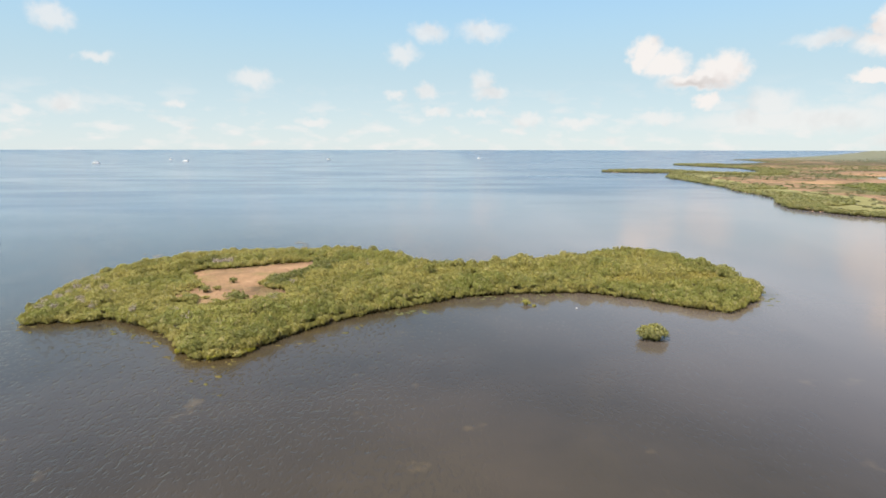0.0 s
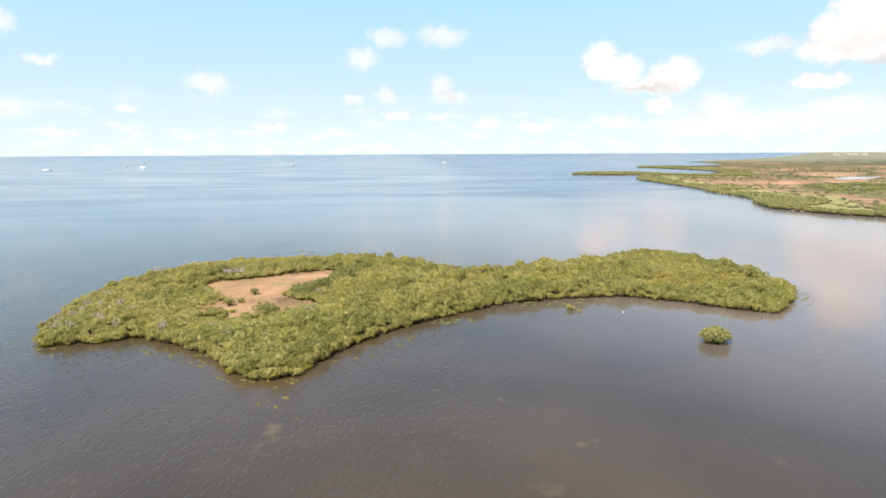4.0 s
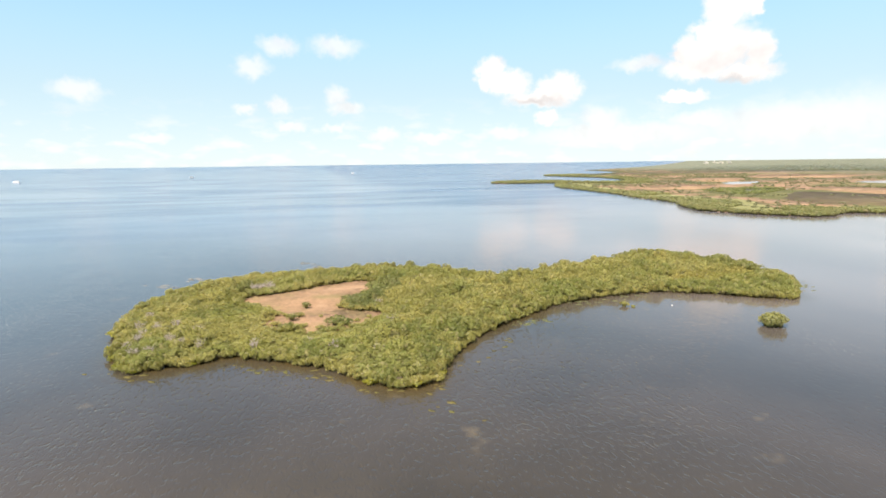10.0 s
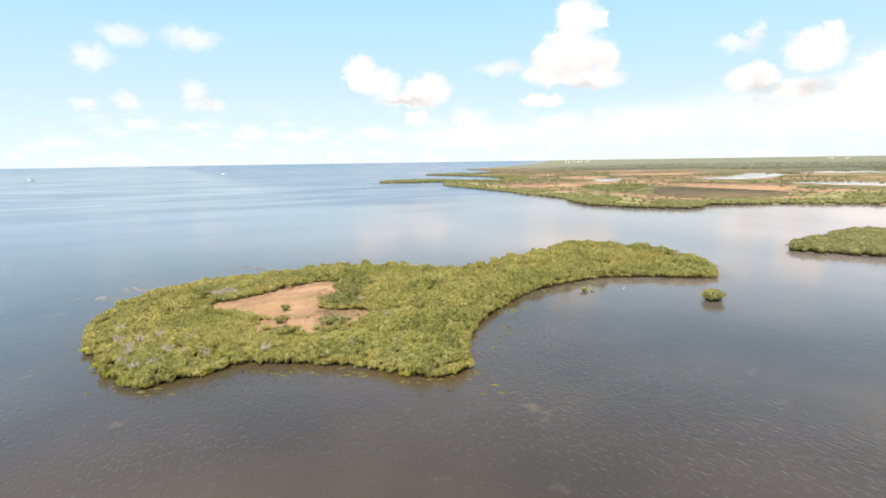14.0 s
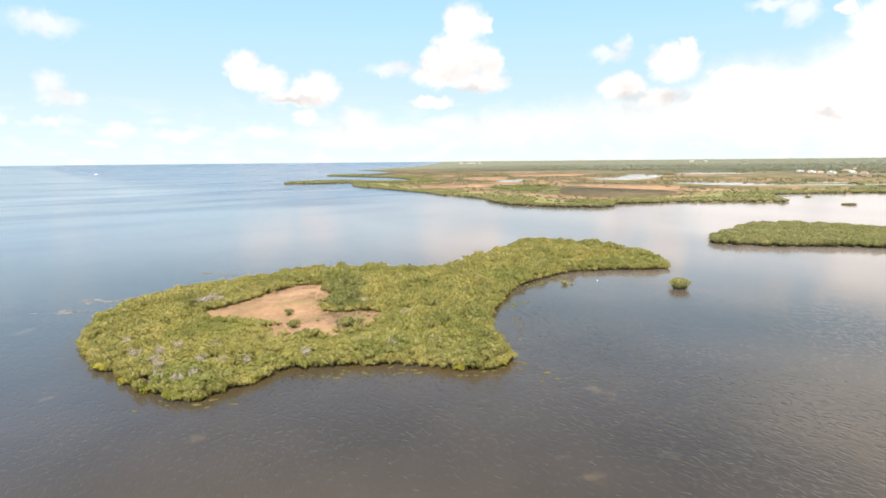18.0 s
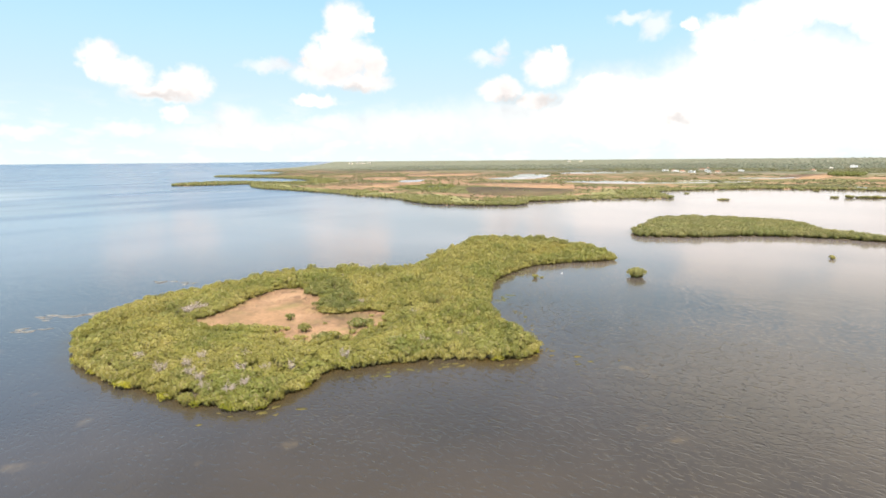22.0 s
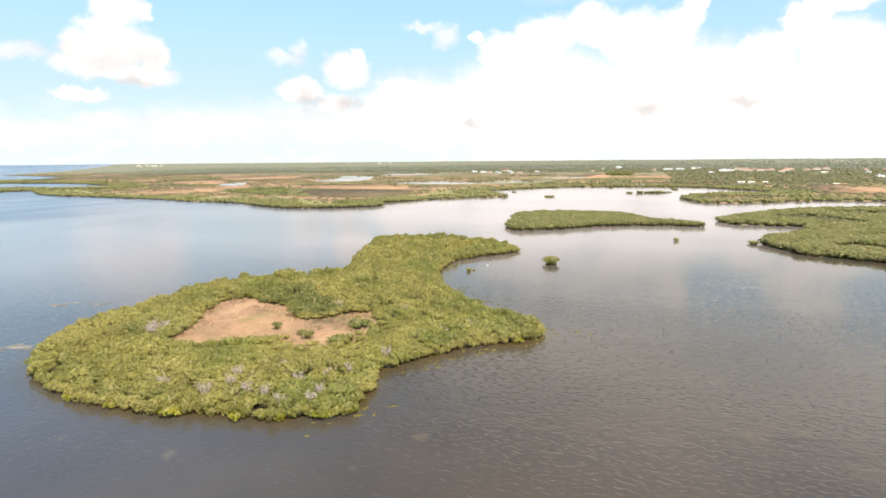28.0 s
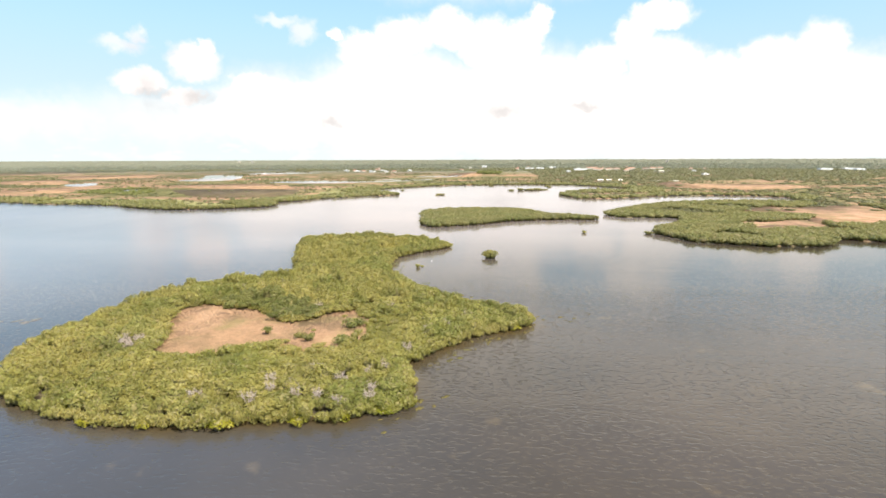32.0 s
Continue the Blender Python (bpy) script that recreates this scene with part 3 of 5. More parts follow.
def trunk(rng, height, spread):
    """Leaning stems, limbs and arched prop roots."""
    pieces = []
    for k in range(3):
        a = k * 2.1 + rng.uniform(0, 1)
        x, y = math.cos(a), math.sin(a)
        pieces.append(tube([(0.12 * x, 0.12 * y, 0.35), (0.3 * x, 0.3 * y, height * 0.4), (spread * 0.5 * x, spread * 0.5 * y, height * 0.75)],
                           (0.11, 0.08, 0.035)))
        b = a + 0.7
        pieces.append(tube([(0.3 * x, 0.3 * y, height * 0.4), (spread * 0.45 * math.cos(b), spread * 0.45 * math.sin(b), height * 0.7)], (0.05, 0.02), 4))
    for k in range(6):
        a = k * 1.05 + rng.uniform(0, 0.5)
        r = rng.uniform(0.7, 1.2)
        pieces.append(tube([(0.1 * math.cos(a), 0.1 * math.sin(a), 0.9), (0.6 * r * math.cos(a), 0.6 * r * math.sin(a), 0.7),
                            (r * math.cos(a), r * math.sin(a), -0.7)], (0.045, 0.04, 0.03), 4))
    return joined(pieces)


def strewn(pieces, spots):
    """One copy of a random piece at each spot (x, y, z, scale, height scale)."""
    V, T, n = [], [], 0
    for k, (x, y, z, s, hs) in enumerate(spots):
        v, t = pieces[int(RNG.integers(len(pieces)))]
        a = RNG.uniform(0, 6.283)
        c, d = math.cos(a) * s, math.sin(a) * s
        V.append(np.stack([v[:, 0] * c - v[:, 1] * d + x, v[:, 0] * d + v[:, 1] * c + y, v[:, 2] * hs + z], 1))
        T.append(t + n)
        n += len(v)
    return np.concatenate(V), np.concatenate(T)


def scatter(loop, spacing, jitter=0.42):
    lo, hi = loop.min(0), loop.max(0)
    xs, ys = np.arange(lo[0], hi[0], spacing), np.arange(lo[1], hi[1], spacing * 0.87)
    gx, gy = np.meshgrid(xs, ys)
    gx = gx + (np.arange(len(ys)) % 2)[:, None] * spacing / 2
    p = np.stack([gx.ravel(), gy.ravel()], 1) + RNG.uniform(-jitter, jitter, (gx.size, 2)) * spacing
    return p[inside(p, loop)]


# ---- the sea ----


def build_water():
    rings = [0, 60, 120, 200, 300, 450, 700, 1000, 1400, 1900, 2300] + list(np.linspace(FLAT, RIM, 9))
    n = 160
    V, T = [], []
    for r in rings:
        for k in range(n):
            a = 2 * math.pi * k / n
            V.append((CENTRE[0] + r * math.cos(a), CENTRE[1] + r * math.sin(a), float(ground_z(r))))
    for i in range(len(rings) - 1):
        for k in range(n):
            a, b = i * n + k, i * n + (k + 1) % n
            if i:
                T.append((a, b + n, b))
            T.append((a, a + n, b + n))
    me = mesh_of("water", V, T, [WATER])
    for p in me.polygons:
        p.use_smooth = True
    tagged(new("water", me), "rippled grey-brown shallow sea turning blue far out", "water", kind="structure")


build_water()


def shallows(name, loop, width, label):
    """A strip of brown shallows along a shore; its colour also holds the dark reflection of the trees."""
    V, T, A = [], [], []
    steps = 6
    for k in range(steps + 1):
        s = k / steps
        ring = shrunk(loop, 1.2 - (1.2 + width) * s)
        V += [(x, y, 0.008 - 0.004 * s) for x, y in ring]
        A += [float((1 - s) ** 1.3 * min(1, max(0, 0.75 + noise.noise(Vector((x * 0.15, y * 0.15, 1)))))) for x, y in ring]
    n = len(loop)
    for k in range(steps):
        for i in range(n):
            a, c = k * n + i, k * n + (i + 1) % n
            T += [(a, c + n, c), (a, a + n, c + n)]
    area = np.sum(loop[:, 0] * np.roll(loop[:, 1], -1) - np.roll(loop[:, 0], -1) * loop[:, 1])
    me = mesh_of(name, V, T if area < 0 else [t[::-1] for t in T], [WATER])
    me.attributes.new("shoal", "FLOAT", "POINT").data.foreach_set("value", A)
    tagged(new(name, me), label, "water", kind="structure")

# ---- the plan: shores ----
ISLAND = [
    (-106, 199), (-110, 190), (-113, 178), (-114, 165), (-112, 154), (-109, 143), (-106, 133), (-101, 127), (-93, 128), (-84, 131),
    (-75, 126), (-66, 121), (-60, 115), (-57, 109), (-51, 105.5), (-46, 105.5), (-42, 112), (-35.5, 122), (-26, 133), (-10, 145),
    (5, 154), (23, 158), (39, 158.5), (54, 151), (66, 142), (72, 140.5), (82, 150), (90, 160), (91.5, 171), (88, 187),
    (84, 201), (77, 212), (66, 212), (48, 205), (24, 197), (6, 189), (-9, 191), (-22, 206), (-36, 215), (-56, 217),
    (-80, 216), (-95, 209),
]
CLEARING = [
    (-87, 178), (-86, 186), (-77, 188.5), (-66, 195), (-55, 200), (-45, 198.5), (-42.5, 194), (-46.5, 188), (-47, 180), (-52.5, 173), (-57, 167),
    (-54, 161.5), (-47, 157), (-44.5, 151.5), (-51, 147), (-58, 143.5), (-66, 142.5), (-74, 145), (-79.5, 148), (-80.5, 155), (-78.5, 161), (-80.5, 167), (-85.5, 172.5),
]
MIDDLE_ISLE = [
    (152, 164), (147, 154), (155, 142), (164, 130), (180, 116), (188, 104), (195, 88), (198, 70), (199, 53), (206, 54), (213, 68), (222, 85),
    (245, 95), (258, 108), (262, 128), (262, 150), (250, 168), (225, 178), (190, 172), (168, 170),
]
COAST_NORTH = [
    (1150, 2330), (1113, 2215), (1160, 2290), (1060, 1950), (1007, 1810), (850, 1660), (747, 1594), (609, 1540), (612, 1420), (630, 1230),
    (560, 1020), (515, 965), (455, 990), (425, 1085), (340, 1105), (280, 1044), (330, 1008), (378, 998), (388, 975), (322, 840),
]
COAST_MIDDLE = [
    (310, 705), (300, 620), (286, 560), (280, 488), (256, 438), (243, 405), (247, 375), (262, 346), (288, 324), (323, 340),
    (350, 326), (382, 310), (404, 288), (429, 272), (448, 244), (460, 247), (500, 268), (560, 303), (641, 257), (697, 203),
    (719, 114), (722, 42), (690, 0), (640, -35),
]
COAST_SOUTH = [
    (600, -50), (560, -30), (573, -5), (523, 42), (470, 58), (446, 54), (412, 47), (406, 18), (425, -14), (462, -65),
    (466, -139), (443, -172), (415, -168), (378, -137), (362, -71), (326, -13), (266, 27), (234, 42), (218, 35), (216, 16), (214, -3),
    (196, -1), (172, 10), (140, 30), (124, 29), (107, 24), (96, 13), (89, -5), (88, -32), (98, -44), (112, -53), (113, -61), (107, -75),
    (125, -140), (160, -300), (120, -700), (200, -1500), (320, -2480),
]
COAST = curve_loop(COAST_NORTH + COAST_MIDDLE + COAST_SOUTH, 6, 2.2, closed=False, seed=5)


def on_arc(az, r):
    return CENTRE + r * np.array([math.sin(radians(az)), math.cos(radians(az))])


def bearing(p):
    d = p - CENTRE
    return math.degrees(math.atan2(d[0], d[1]))


AZ_N, AZ_S = bearing(COAST[0]), bearing(COAST[-1])
ARC = np.array([on_arc(a, FLAT + 3) for a in np.linspace(AZ_S, AZ_N, 90)])
MAINLAND = np.concatenate([COAST, ARC])
ISLE_LOOP = curve_loop(ISLAND, 6, 0.9, seed=2)
CLEAR_LOOP = curve_loop(CLEARING, 6, 0.9, seed=3)
MIDDLE_LOOP = curve_loop(MIDDLE_ISLE, 6, 1.0, seed=4)

tagged(new("mainland_ground", slab("mainland_ground", shrunk(MAINLAND, 3.0), 0.5, -1.0, LAND)), "low olive and tan coastal marsh reaching to the horizon", "ground", kind="structure")


def far_start(r):
    """The bearing at which the far coast begins, which draws back inland with distance."""
    return AZ_N + 9.0 * np.clip((r - FLAT) / (RIM - FLAT), 0, 1) ** 0.8


def far_land():
    rs, azs = np.linspace(FLAT, RIM - 4, 10), np.linspace(0, 1, 120)
    V = [(*on_arc(far_start(r) + (AZ_S - far_start(r)) * s, r), 0.5 + float(ground_z(r))) for r in rs for s in azs]
    T, n = [], len(azs)
    for i in range(len(rs) - 1):
        for k in range(n - 1):
            a = i * n + k
            T += [(a, a + 1, a + n + 1), (a, a + n + 1, a + n)]
    T = [t[::-1] for t in T]
    return mesh_of("far_ground", V, T, [LAND])


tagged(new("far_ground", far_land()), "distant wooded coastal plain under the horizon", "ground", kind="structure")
tagged(new("island_ground", slab("island_ground", shrunk(ISLE_LOOP, 1.6), 0.12, -1.0, MUD)), "dark mangrove mud of a low island", "ground", kind="structure")
tagged(new("isle_ground", slab("isle_ground", shrunk(MIDDLE_LOOP, 1.8), 0.12, -1.0, MUD)), "dark mud bank of a small mangrove isle", "ground", kind="structure")


shallows("shallows_1", ISLE_LOOP, 7.0, "brown shallows over mud with painted tree reflection round the island")
shallows("shallows_2", MIDDLE_LOOP, 6.0, "brown shallows with painted tree reflection round the small isle")


def patch(name, points, top, material, label, rough=2.0, seed=1, category="marsh"):
    loop = curve_loop(points, 5, rough, seed=seed)
    tagged(new(name, slab(name, loop, top, top - 0.4, material)), label, category, kind="structure")
    return loop


patch("clearing_ground", CLEARING, 0.45, DRY, "dry tan salt-marsh grass in a clearing", 0.5, 3)


def shore_meadow(step=7.0, reach=62.0):
    """A rise of olive growth along the mainland shore that runs out into the marsh."""
    xs, ys = np.arange(236, 760, step), np.arange(236, 1560, step)
    gx, gy = np.meshgrid(xs, ys)
    p = np.stack([gx.ravel(), gy.ravel()], 1)
    d = np.where(inside(p, MAINLAND), edge_distance(p, COAST, closed=False), -1)
    width = reach * (1 + 0.8 * noise2(p, 0.011, 6) + 0.5 * noise2(p, 0.04, 3))
    z = 0.5 + np.clip(0.16 * (1 - d / np.maximum(width, 8)), -0.2, 0.06)
    z = np.where(d < 4, 0.2, z)
    n, T = len(xs), []
    for j in range(len(ys) - 1):
        for i in range(n - 1):
            a = j * n + i
            c = [a, a + 1, a + n, a + n + 1]
            if max(z[c]) > 0.5 and min(d[c]) > -1:
                T += [(a, a + 1, a + n + 1), (a, a + n + 1, a + n)]
    me = mesh_of("shore_meadow", np.column_stack([p, z]), T, [OLIVE])
    tagged(new("shore_meadow", me), "olive-green marsh growth behind the mainland shore", "marsh", kind="structure")


shore_meadow()
MARSHES = [
    patch("marsh", [(598, 640), (671, 639), (700, 504), (576, 434), (557, 510)], 0.56, TAN, "tan salt-marsh meadow", 8, 11),
    patch("rush_marsh", [(488, 551), (541, 559), (547, 422), (474, 377), (411, 378), (382, 416), (405, 477)], 0.60, DARKM, "dark brown needlerush marsh", 8, 12),
    patch("marsh", [(378, 518), (377, 393), (343, 425), (355, 464)], 0.56, TAN, "tan salt-marsh meadow behind the shore", 4, 13),
    patch("marsh", [(794, 1104), (852, 1033), (683, 879), (659, 969)], 0.56, TAN, "tan salt-marsh meadow", 8, 14),
    patch("marsh", [(500, 809), (561, 767), (457, 677), (431, 739)], 0.56, TAN, "tan salt-marsh meadow", 6, 15),
    patch("marsh", [(252, -56), (315, -100), (308, -124), (336, -183), (267, -175), (190, -126), (180, -88), (200, -82), (231, -98), (243, -75)], 0.56, TAN,
          "reddish tan salt-marsh meadow ringed by mangroves", 3, 16),
    patch("marsh", [(148, -25), (172, -43), (173, -62), (147, -43)], 0.56, TAN, "small tan clearing in the mangroves", 2, 17),
    patch("marsh", [(766, -124), (836, -162), (760, -200), (731, -319), (600, -250), (615, -117)], 0.56, TAN, "tan salt-marsh meadow beside the channel", 6, 18),
    patch("marsh", [(1090, 249), (1192, 193), (1530, 229), (1335, 288)], 0.56, TAN, "tan salt-marsh meadow inland", 8, 19),
    patch("marsh", [(889, 1052), (1033, 964), (1225, 1101), (1086, 1227)], 0.56, TAN, "tan salt-marsh meadow", 8, 20),
    patch("marsh", [(426, 796), (462, 722), (430, 742), (408, 770)], 0.58, TAN, "tan salt-marsh meadow near the point", 5, 33),
]
PONDS = [
    patch("pond", [(690, 872), (730, 860), (650, 796), (605, 788), (644, 850)], 0.64, POND, "still marsh pond mirroring the sky", 5, 21, "pond"),
    patch("pond", [(500, 650), (567, 640), (537, 622), (486, 622)], 0.66, POND, "small marsh pool", 5, 22, "pond"),
    patch("pond", [(856, 779), (983, 803), (1191, 910), (1190, 816), (887, 685), (829, 724)], 0.64, POND, "long marsh pond mirroring the sky", 8, 23, "pond"),
    patch("pond", [(782, 553), (861, 497), (830, 390), (954, 277), (838, 324), (745, 442)], 0.64, POND, "winding tidal pond", 8, 24, "pond"),
    patch("pond", [(1294, 852), (1479, 870), (1473, 704), (1348, 760)], 0.64, POND, "far marsh pond", 8, 25, "pond"),
    patch("pond", [(896, 380), (942, 344), (966, 350), (918, 392)], 0.64, POND, "shallow marsh pool", 5, 26, "pond"),
    patch("pond", [(1090, 325), (1113, 280), (1150, 286), (1124, 334)], 0.64, POND, "shallow marsh pool", 5, 27, "pond"),
    patch("pond", [(1085, 262), (1170, 240), (1188, 256), (1102, 280)], 0.64, POND, "shallow marsh pool", 5, 28, "pond"),
    patch("pond", [(742, 108), (813, 120), (818, 108), (746, 94)], 0.64, POND, "narrow tidal inlet", 3, 29, "pond"),
    patch("pond", [(474, 268), (488, 310), (545, 304), (552, 276), (510, 290)], 0.64, POND, "curved pool behind the shore", 4, 30, "pond"),
]
patch("sand_bank", [(880, -140), (905, -150), (900, -190), (872, -178)], 0.70, SAND, "pale sandy landing", 2, 31, "sand")

# ---- the mangrove island ----
CORE = 0.50
LUSH = [crown(RNG, 2.2, 0.1, 3.9, 6 + k, 640, 0.275, ICO1, (0.27, 0.46), tilt=0.40, reach=(0.86, 1.10), droop=0.55) for k in range(6)]
TRUNKS = [trunk(RNG, 3.4, 1.6) for _ in range(2)]
BUSH = [crown(RNG, 1.7, 0.0, 2.2, 9, 380, 0.27, ICO1, tilt=0.45, reach=(0.8, 1.14), droop=0.8) for _ in range(3)]


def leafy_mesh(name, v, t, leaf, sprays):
    """A mesh of crowns: the leaf sprays take the leaf, the core of each crown the dark tone for twigs and shaded gaps.
    """
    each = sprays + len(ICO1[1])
    return mesh_of(name, v, t, [leaf, SHADED_CORE], np.tile(np.arange(each) >= sprays, len(t) // each))


def island_trees():
    p = scatter(ISLE_LOOP, 2.55)
    d_shore, clear = edge_distance(p, ISLE_LOOP), inside(p, CLEAR_LOOP)
    d_clear = edge_distance(p, CLEAR_LOOP)
    keep = (d_shore > 0.35) & ~clear
    p, d_shore, d_clear = p[keep], d_shore[keep], d_clear[keep]
    x, y = p.T
    h = 0.88 + 0.36 * noise2(p, 0.05, 3) + 0.26 * noise2(p, 0.20, 8) + RNG.normal(0, 0.13, len(p))
    h *= np.where(y > 175, 0.98, 0.74) + np.where(y > 175, 0.10, 0.28) * np.clip(d_shore / 7, 0, 1)
    # taller towards the eastern lobe, lower on the northwestern bank
    h *= 1 + 0.20 * np.clip((x + 55) / 25, 0, 1)
    h *= 1 - 0.16 * np.clip((-55 - x) / 15, 0, 1) * np.clip((y - 182) / 8, 0, 1)
    open_side = (y < 178) & (x < -50)
    h *= np.where(y > 184, 0.80, 0.50) + np.where(y > 184, 0.20, 0.50) * np.clip(d_clear / 4.5, 0, 1)
    h *= np.where(inside(p, GREY_LOOP), 0.6, 1)
    h *= np.where(open_side, 0.36 + 0.64 * np.clip(d_clear / 15, 0, 1), 1)
    gold = inside(p, GOLD_LOOP) & (noise2(p, 0.09, 5) > -0.25)
    h *= np.where(gold, 0.72, 1)
    s = RNG.uniform(0.62, 1.45, len(p)) * (0.80 + 0.20 * np.clip(d_shore / 5, 0, 1))
    h *= 0.78 + 0.24 * s
    dark = inside(p, DARK_LOOP)
    s, h = np.where(dark, s * 1.2, s), np.where(dark, np.maximum(h, 0.8) * 1.12, h)
    patchy = noise2(p, 0.07, 11) + RNG.normal(0, 0.22, len(p))
    bank = (d_shore < 6) & ((x > -42) & (y < 170) | (y < 118)) | (x > 78) & (d_shore < 12) | (x < -84) & (y < 185) & (d_shore < 6) | (d_clear < 8) & (y > 186)
    green = (patchy + np.where(bank, 0.55, 0.0) + np.where(x > -55, 0.05, -0.12) > 0.30) & ~dark & ~gold
    # the western end as single trees, the rest as one canopy of each kind
    order = np.argsort(np.hypot(x + 150, y - 120))
    single = order[~(dark | green)[order]][:300]
    rest = np.ones(len(p), bool)
    rest[single] = False
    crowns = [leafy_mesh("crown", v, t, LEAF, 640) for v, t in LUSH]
    stems = [mesh_of("trunk", v, t, [BARK]) for v, t in TRUNKS]
    first = []
    for k, me in enumerate(crowns):
        tree = tagged(new("mangrove_tree"), "low rounded olive-green mangrove tree", "tree", "mangroves of the island")
        part("trunk", stems[k % 2], None, tree)
        part("crown", me, None, tree)
        first.append(tree)
    for n, i in enumerate(single):
        m = Matrix.LocRotScale((p[i, 0], p[i, 1], 0.1), Euler((0, 0, RNG.uniform(0, 6.28))), None)
        tree = first[n] if n < 6 else copy_thing(first[n % 6], m)
        tree.matrix_basis = m
        tree.scale = (s[i], s[i], h[i])
    for name, chosen, leaf, label, category in (
            ("mangrove_thicket", rest & ~dark & ~green & ~gold, LEAF, "dense olive-green mangrove canopy covering the island", "mangroves"),
            ("red_mangrove_thicket", rest & green, LEAF_GREEN, "fresher green mangrove canopy along the banks of the island", "mangroves"),
            ("yellow_thicket", rest & gold, LEAF_GOLD, "low yellowing mangrove growth on the eastern lobe", "mangroves"),
            ("buttonwood_thicket", rest & dark, LEAF_DARK, "darker green buttonwood thicket beside the clearing", "trees")):
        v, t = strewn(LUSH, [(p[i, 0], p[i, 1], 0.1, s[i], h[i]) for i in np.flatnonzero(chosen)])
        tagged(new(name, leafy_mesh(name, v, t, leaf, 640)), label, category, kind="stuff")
    rim = np.repeat(CLEAR_LOOP, 2, 0) + RNG.normal(0, 0.7, (2 * len(CLEAR_LOOP), 2))
    rim = rim[RNG.random(len(rim)) < 0.8]
    # foliage that hangs to the water along the whole shore
    step = np.concatenate([[0], np.cumsum(np.hypot(*np.diff(ISLE_LOOP, axis=0).T))])
    at = np.arange(0, step[-1], 1.35)
    q = np.stack([np.interp(at, step, ISLE_LOOP[:, k]) for k in (0, 1)], 1) + RNG.normal(0, 0.35, (len(at), 2))
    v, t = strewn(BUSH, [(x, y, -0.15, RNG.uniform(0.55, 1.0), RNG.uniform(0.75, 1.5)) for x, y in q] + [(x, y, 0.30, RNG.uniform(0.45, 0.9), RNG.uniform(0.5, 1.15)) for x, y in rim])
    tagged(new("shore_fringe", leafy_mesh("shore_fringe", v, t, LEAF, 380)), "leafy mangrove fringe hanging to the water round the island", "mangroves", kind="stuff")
    return len(p)


GOLD_LOOP = curve_loop([(44, 167), (55, 160.5), (68, 158), (82, 164), (85, 171), (74, 177), (60, 175)], 4, 1.0, seed=9)
DARK_LOOP = curve_loop([(-56, 166), (-51, 173), (-46, 181), (-47, 188), (-43, 191), (-40, 184), (-43, 174), (-48, 165), (-52, 161)], 4, 0.6, seed=6)
GREY_LOOP = curve_loop([(-87, 193), (-82, 197), (-77, 195), (-78, 190), (-84, 190)], 4, 0.3, seed=7)
print("island trees", island_trees())


def bush(x, y, width, height, leaf, label, name="shrub", group="", z=0.3):
    """A single low shrub: short stems and a lobed crown."""
    thing = tagged(new(name), label, "shrub", group)
    v, t = BUSH[int(RNG.integers(3))]
    k = width / 3.4
    part("crown", leafy_mesh("crown", v * (k, k, height / 2.2), t, leaf, 380), None, thing)
    v, t = TRUNKS[int(RNG.integers(2))]
    part("trunk", mesh_of("trunk", v * (k * 0.8, k * 0.8, height / 4.2) + (0, 0, 0.1), t, [BARK]), None, thing)
    thing.matrix_basis = pose(x, y, z, 0, 0, float(RNG.uniform(0, 360)))


for x, y, w, h in ((-67.8, 167, 2.6, 2.5), (-60.3, 148.5, 5.4, 2.8), (-58, 147.5, 3.6, 2.3), (-71.5, 155.5, 3.4, 2.4), (-46.5, 187, 4.5, 3.2), (-72.5, 147.5, 4.0, 2.3), (-70.5, 147, 2.6, 1.8)):
    bush(x, y, w, h, LEAF_DARK, "dark green shrub standing in dry marsh grass", group="shrubs in the clearing")
for x, y, w, h in ((-69.5, 158.5, 2.6, 1.7), (-68.5, 148.5, 2.4, 1.3), (-75.5, 151.5, 3.4, 1.5), (-77.8, 147.8, 3.2, 1.6), (-78.8, 152.5, 2.8, 1.3), (-77.5, 162, 4.6, 2.4), (-79.5, 165, 4.8, 2.5),
                   (-82, 169, 5.0, 2.5), (-75.5, 161, 3.2, 1.9), (-84.5, 173, 4.2, 2.0), (-77, 157.5, 2.4, 1.2), (-64.5, 145.5, 2.6, 1.2), (-73.5, 160, 1.8, 1.3), (-64, 157, 1.2, 0.8), (-55, 150, 1.8, 1.1), (-51.5, 153, 1.6, 0.9)):
    bush(x, y, w, h, LEAF, "olive shrub standing in dry marsh grass", group="shrubs in the clearing")
for x, y, w, h in ((-113.2, 154, 4.0, 1.9), (-110.0, 142.5, 3.2, 1.6), (-107.4, 136, 3.0, 1.6), (-104.8, 129.8, 3.4, 1.7), (-114.2, 176, 3.2, 1.6), (-110.6, 184, 3.6, 1.7),
                   (-101.4, 126.4, 2.6, 1.4), (-114.2, 166, 2.6, 1.4), (-91, 127.8, 2.4, 1.3), (-56, 108.3, 2.8, 1.5), (-47.7, 104.8, 3.2, 1.7), (-42.3, 109, 2.4, 1.5)):
    bush(x, y, w, h, LEAF_BRIGHT, "low bright yellow-green mangrove at the waterline", "fringe_mangrove", "fringe bushes on the shore", -0.1)


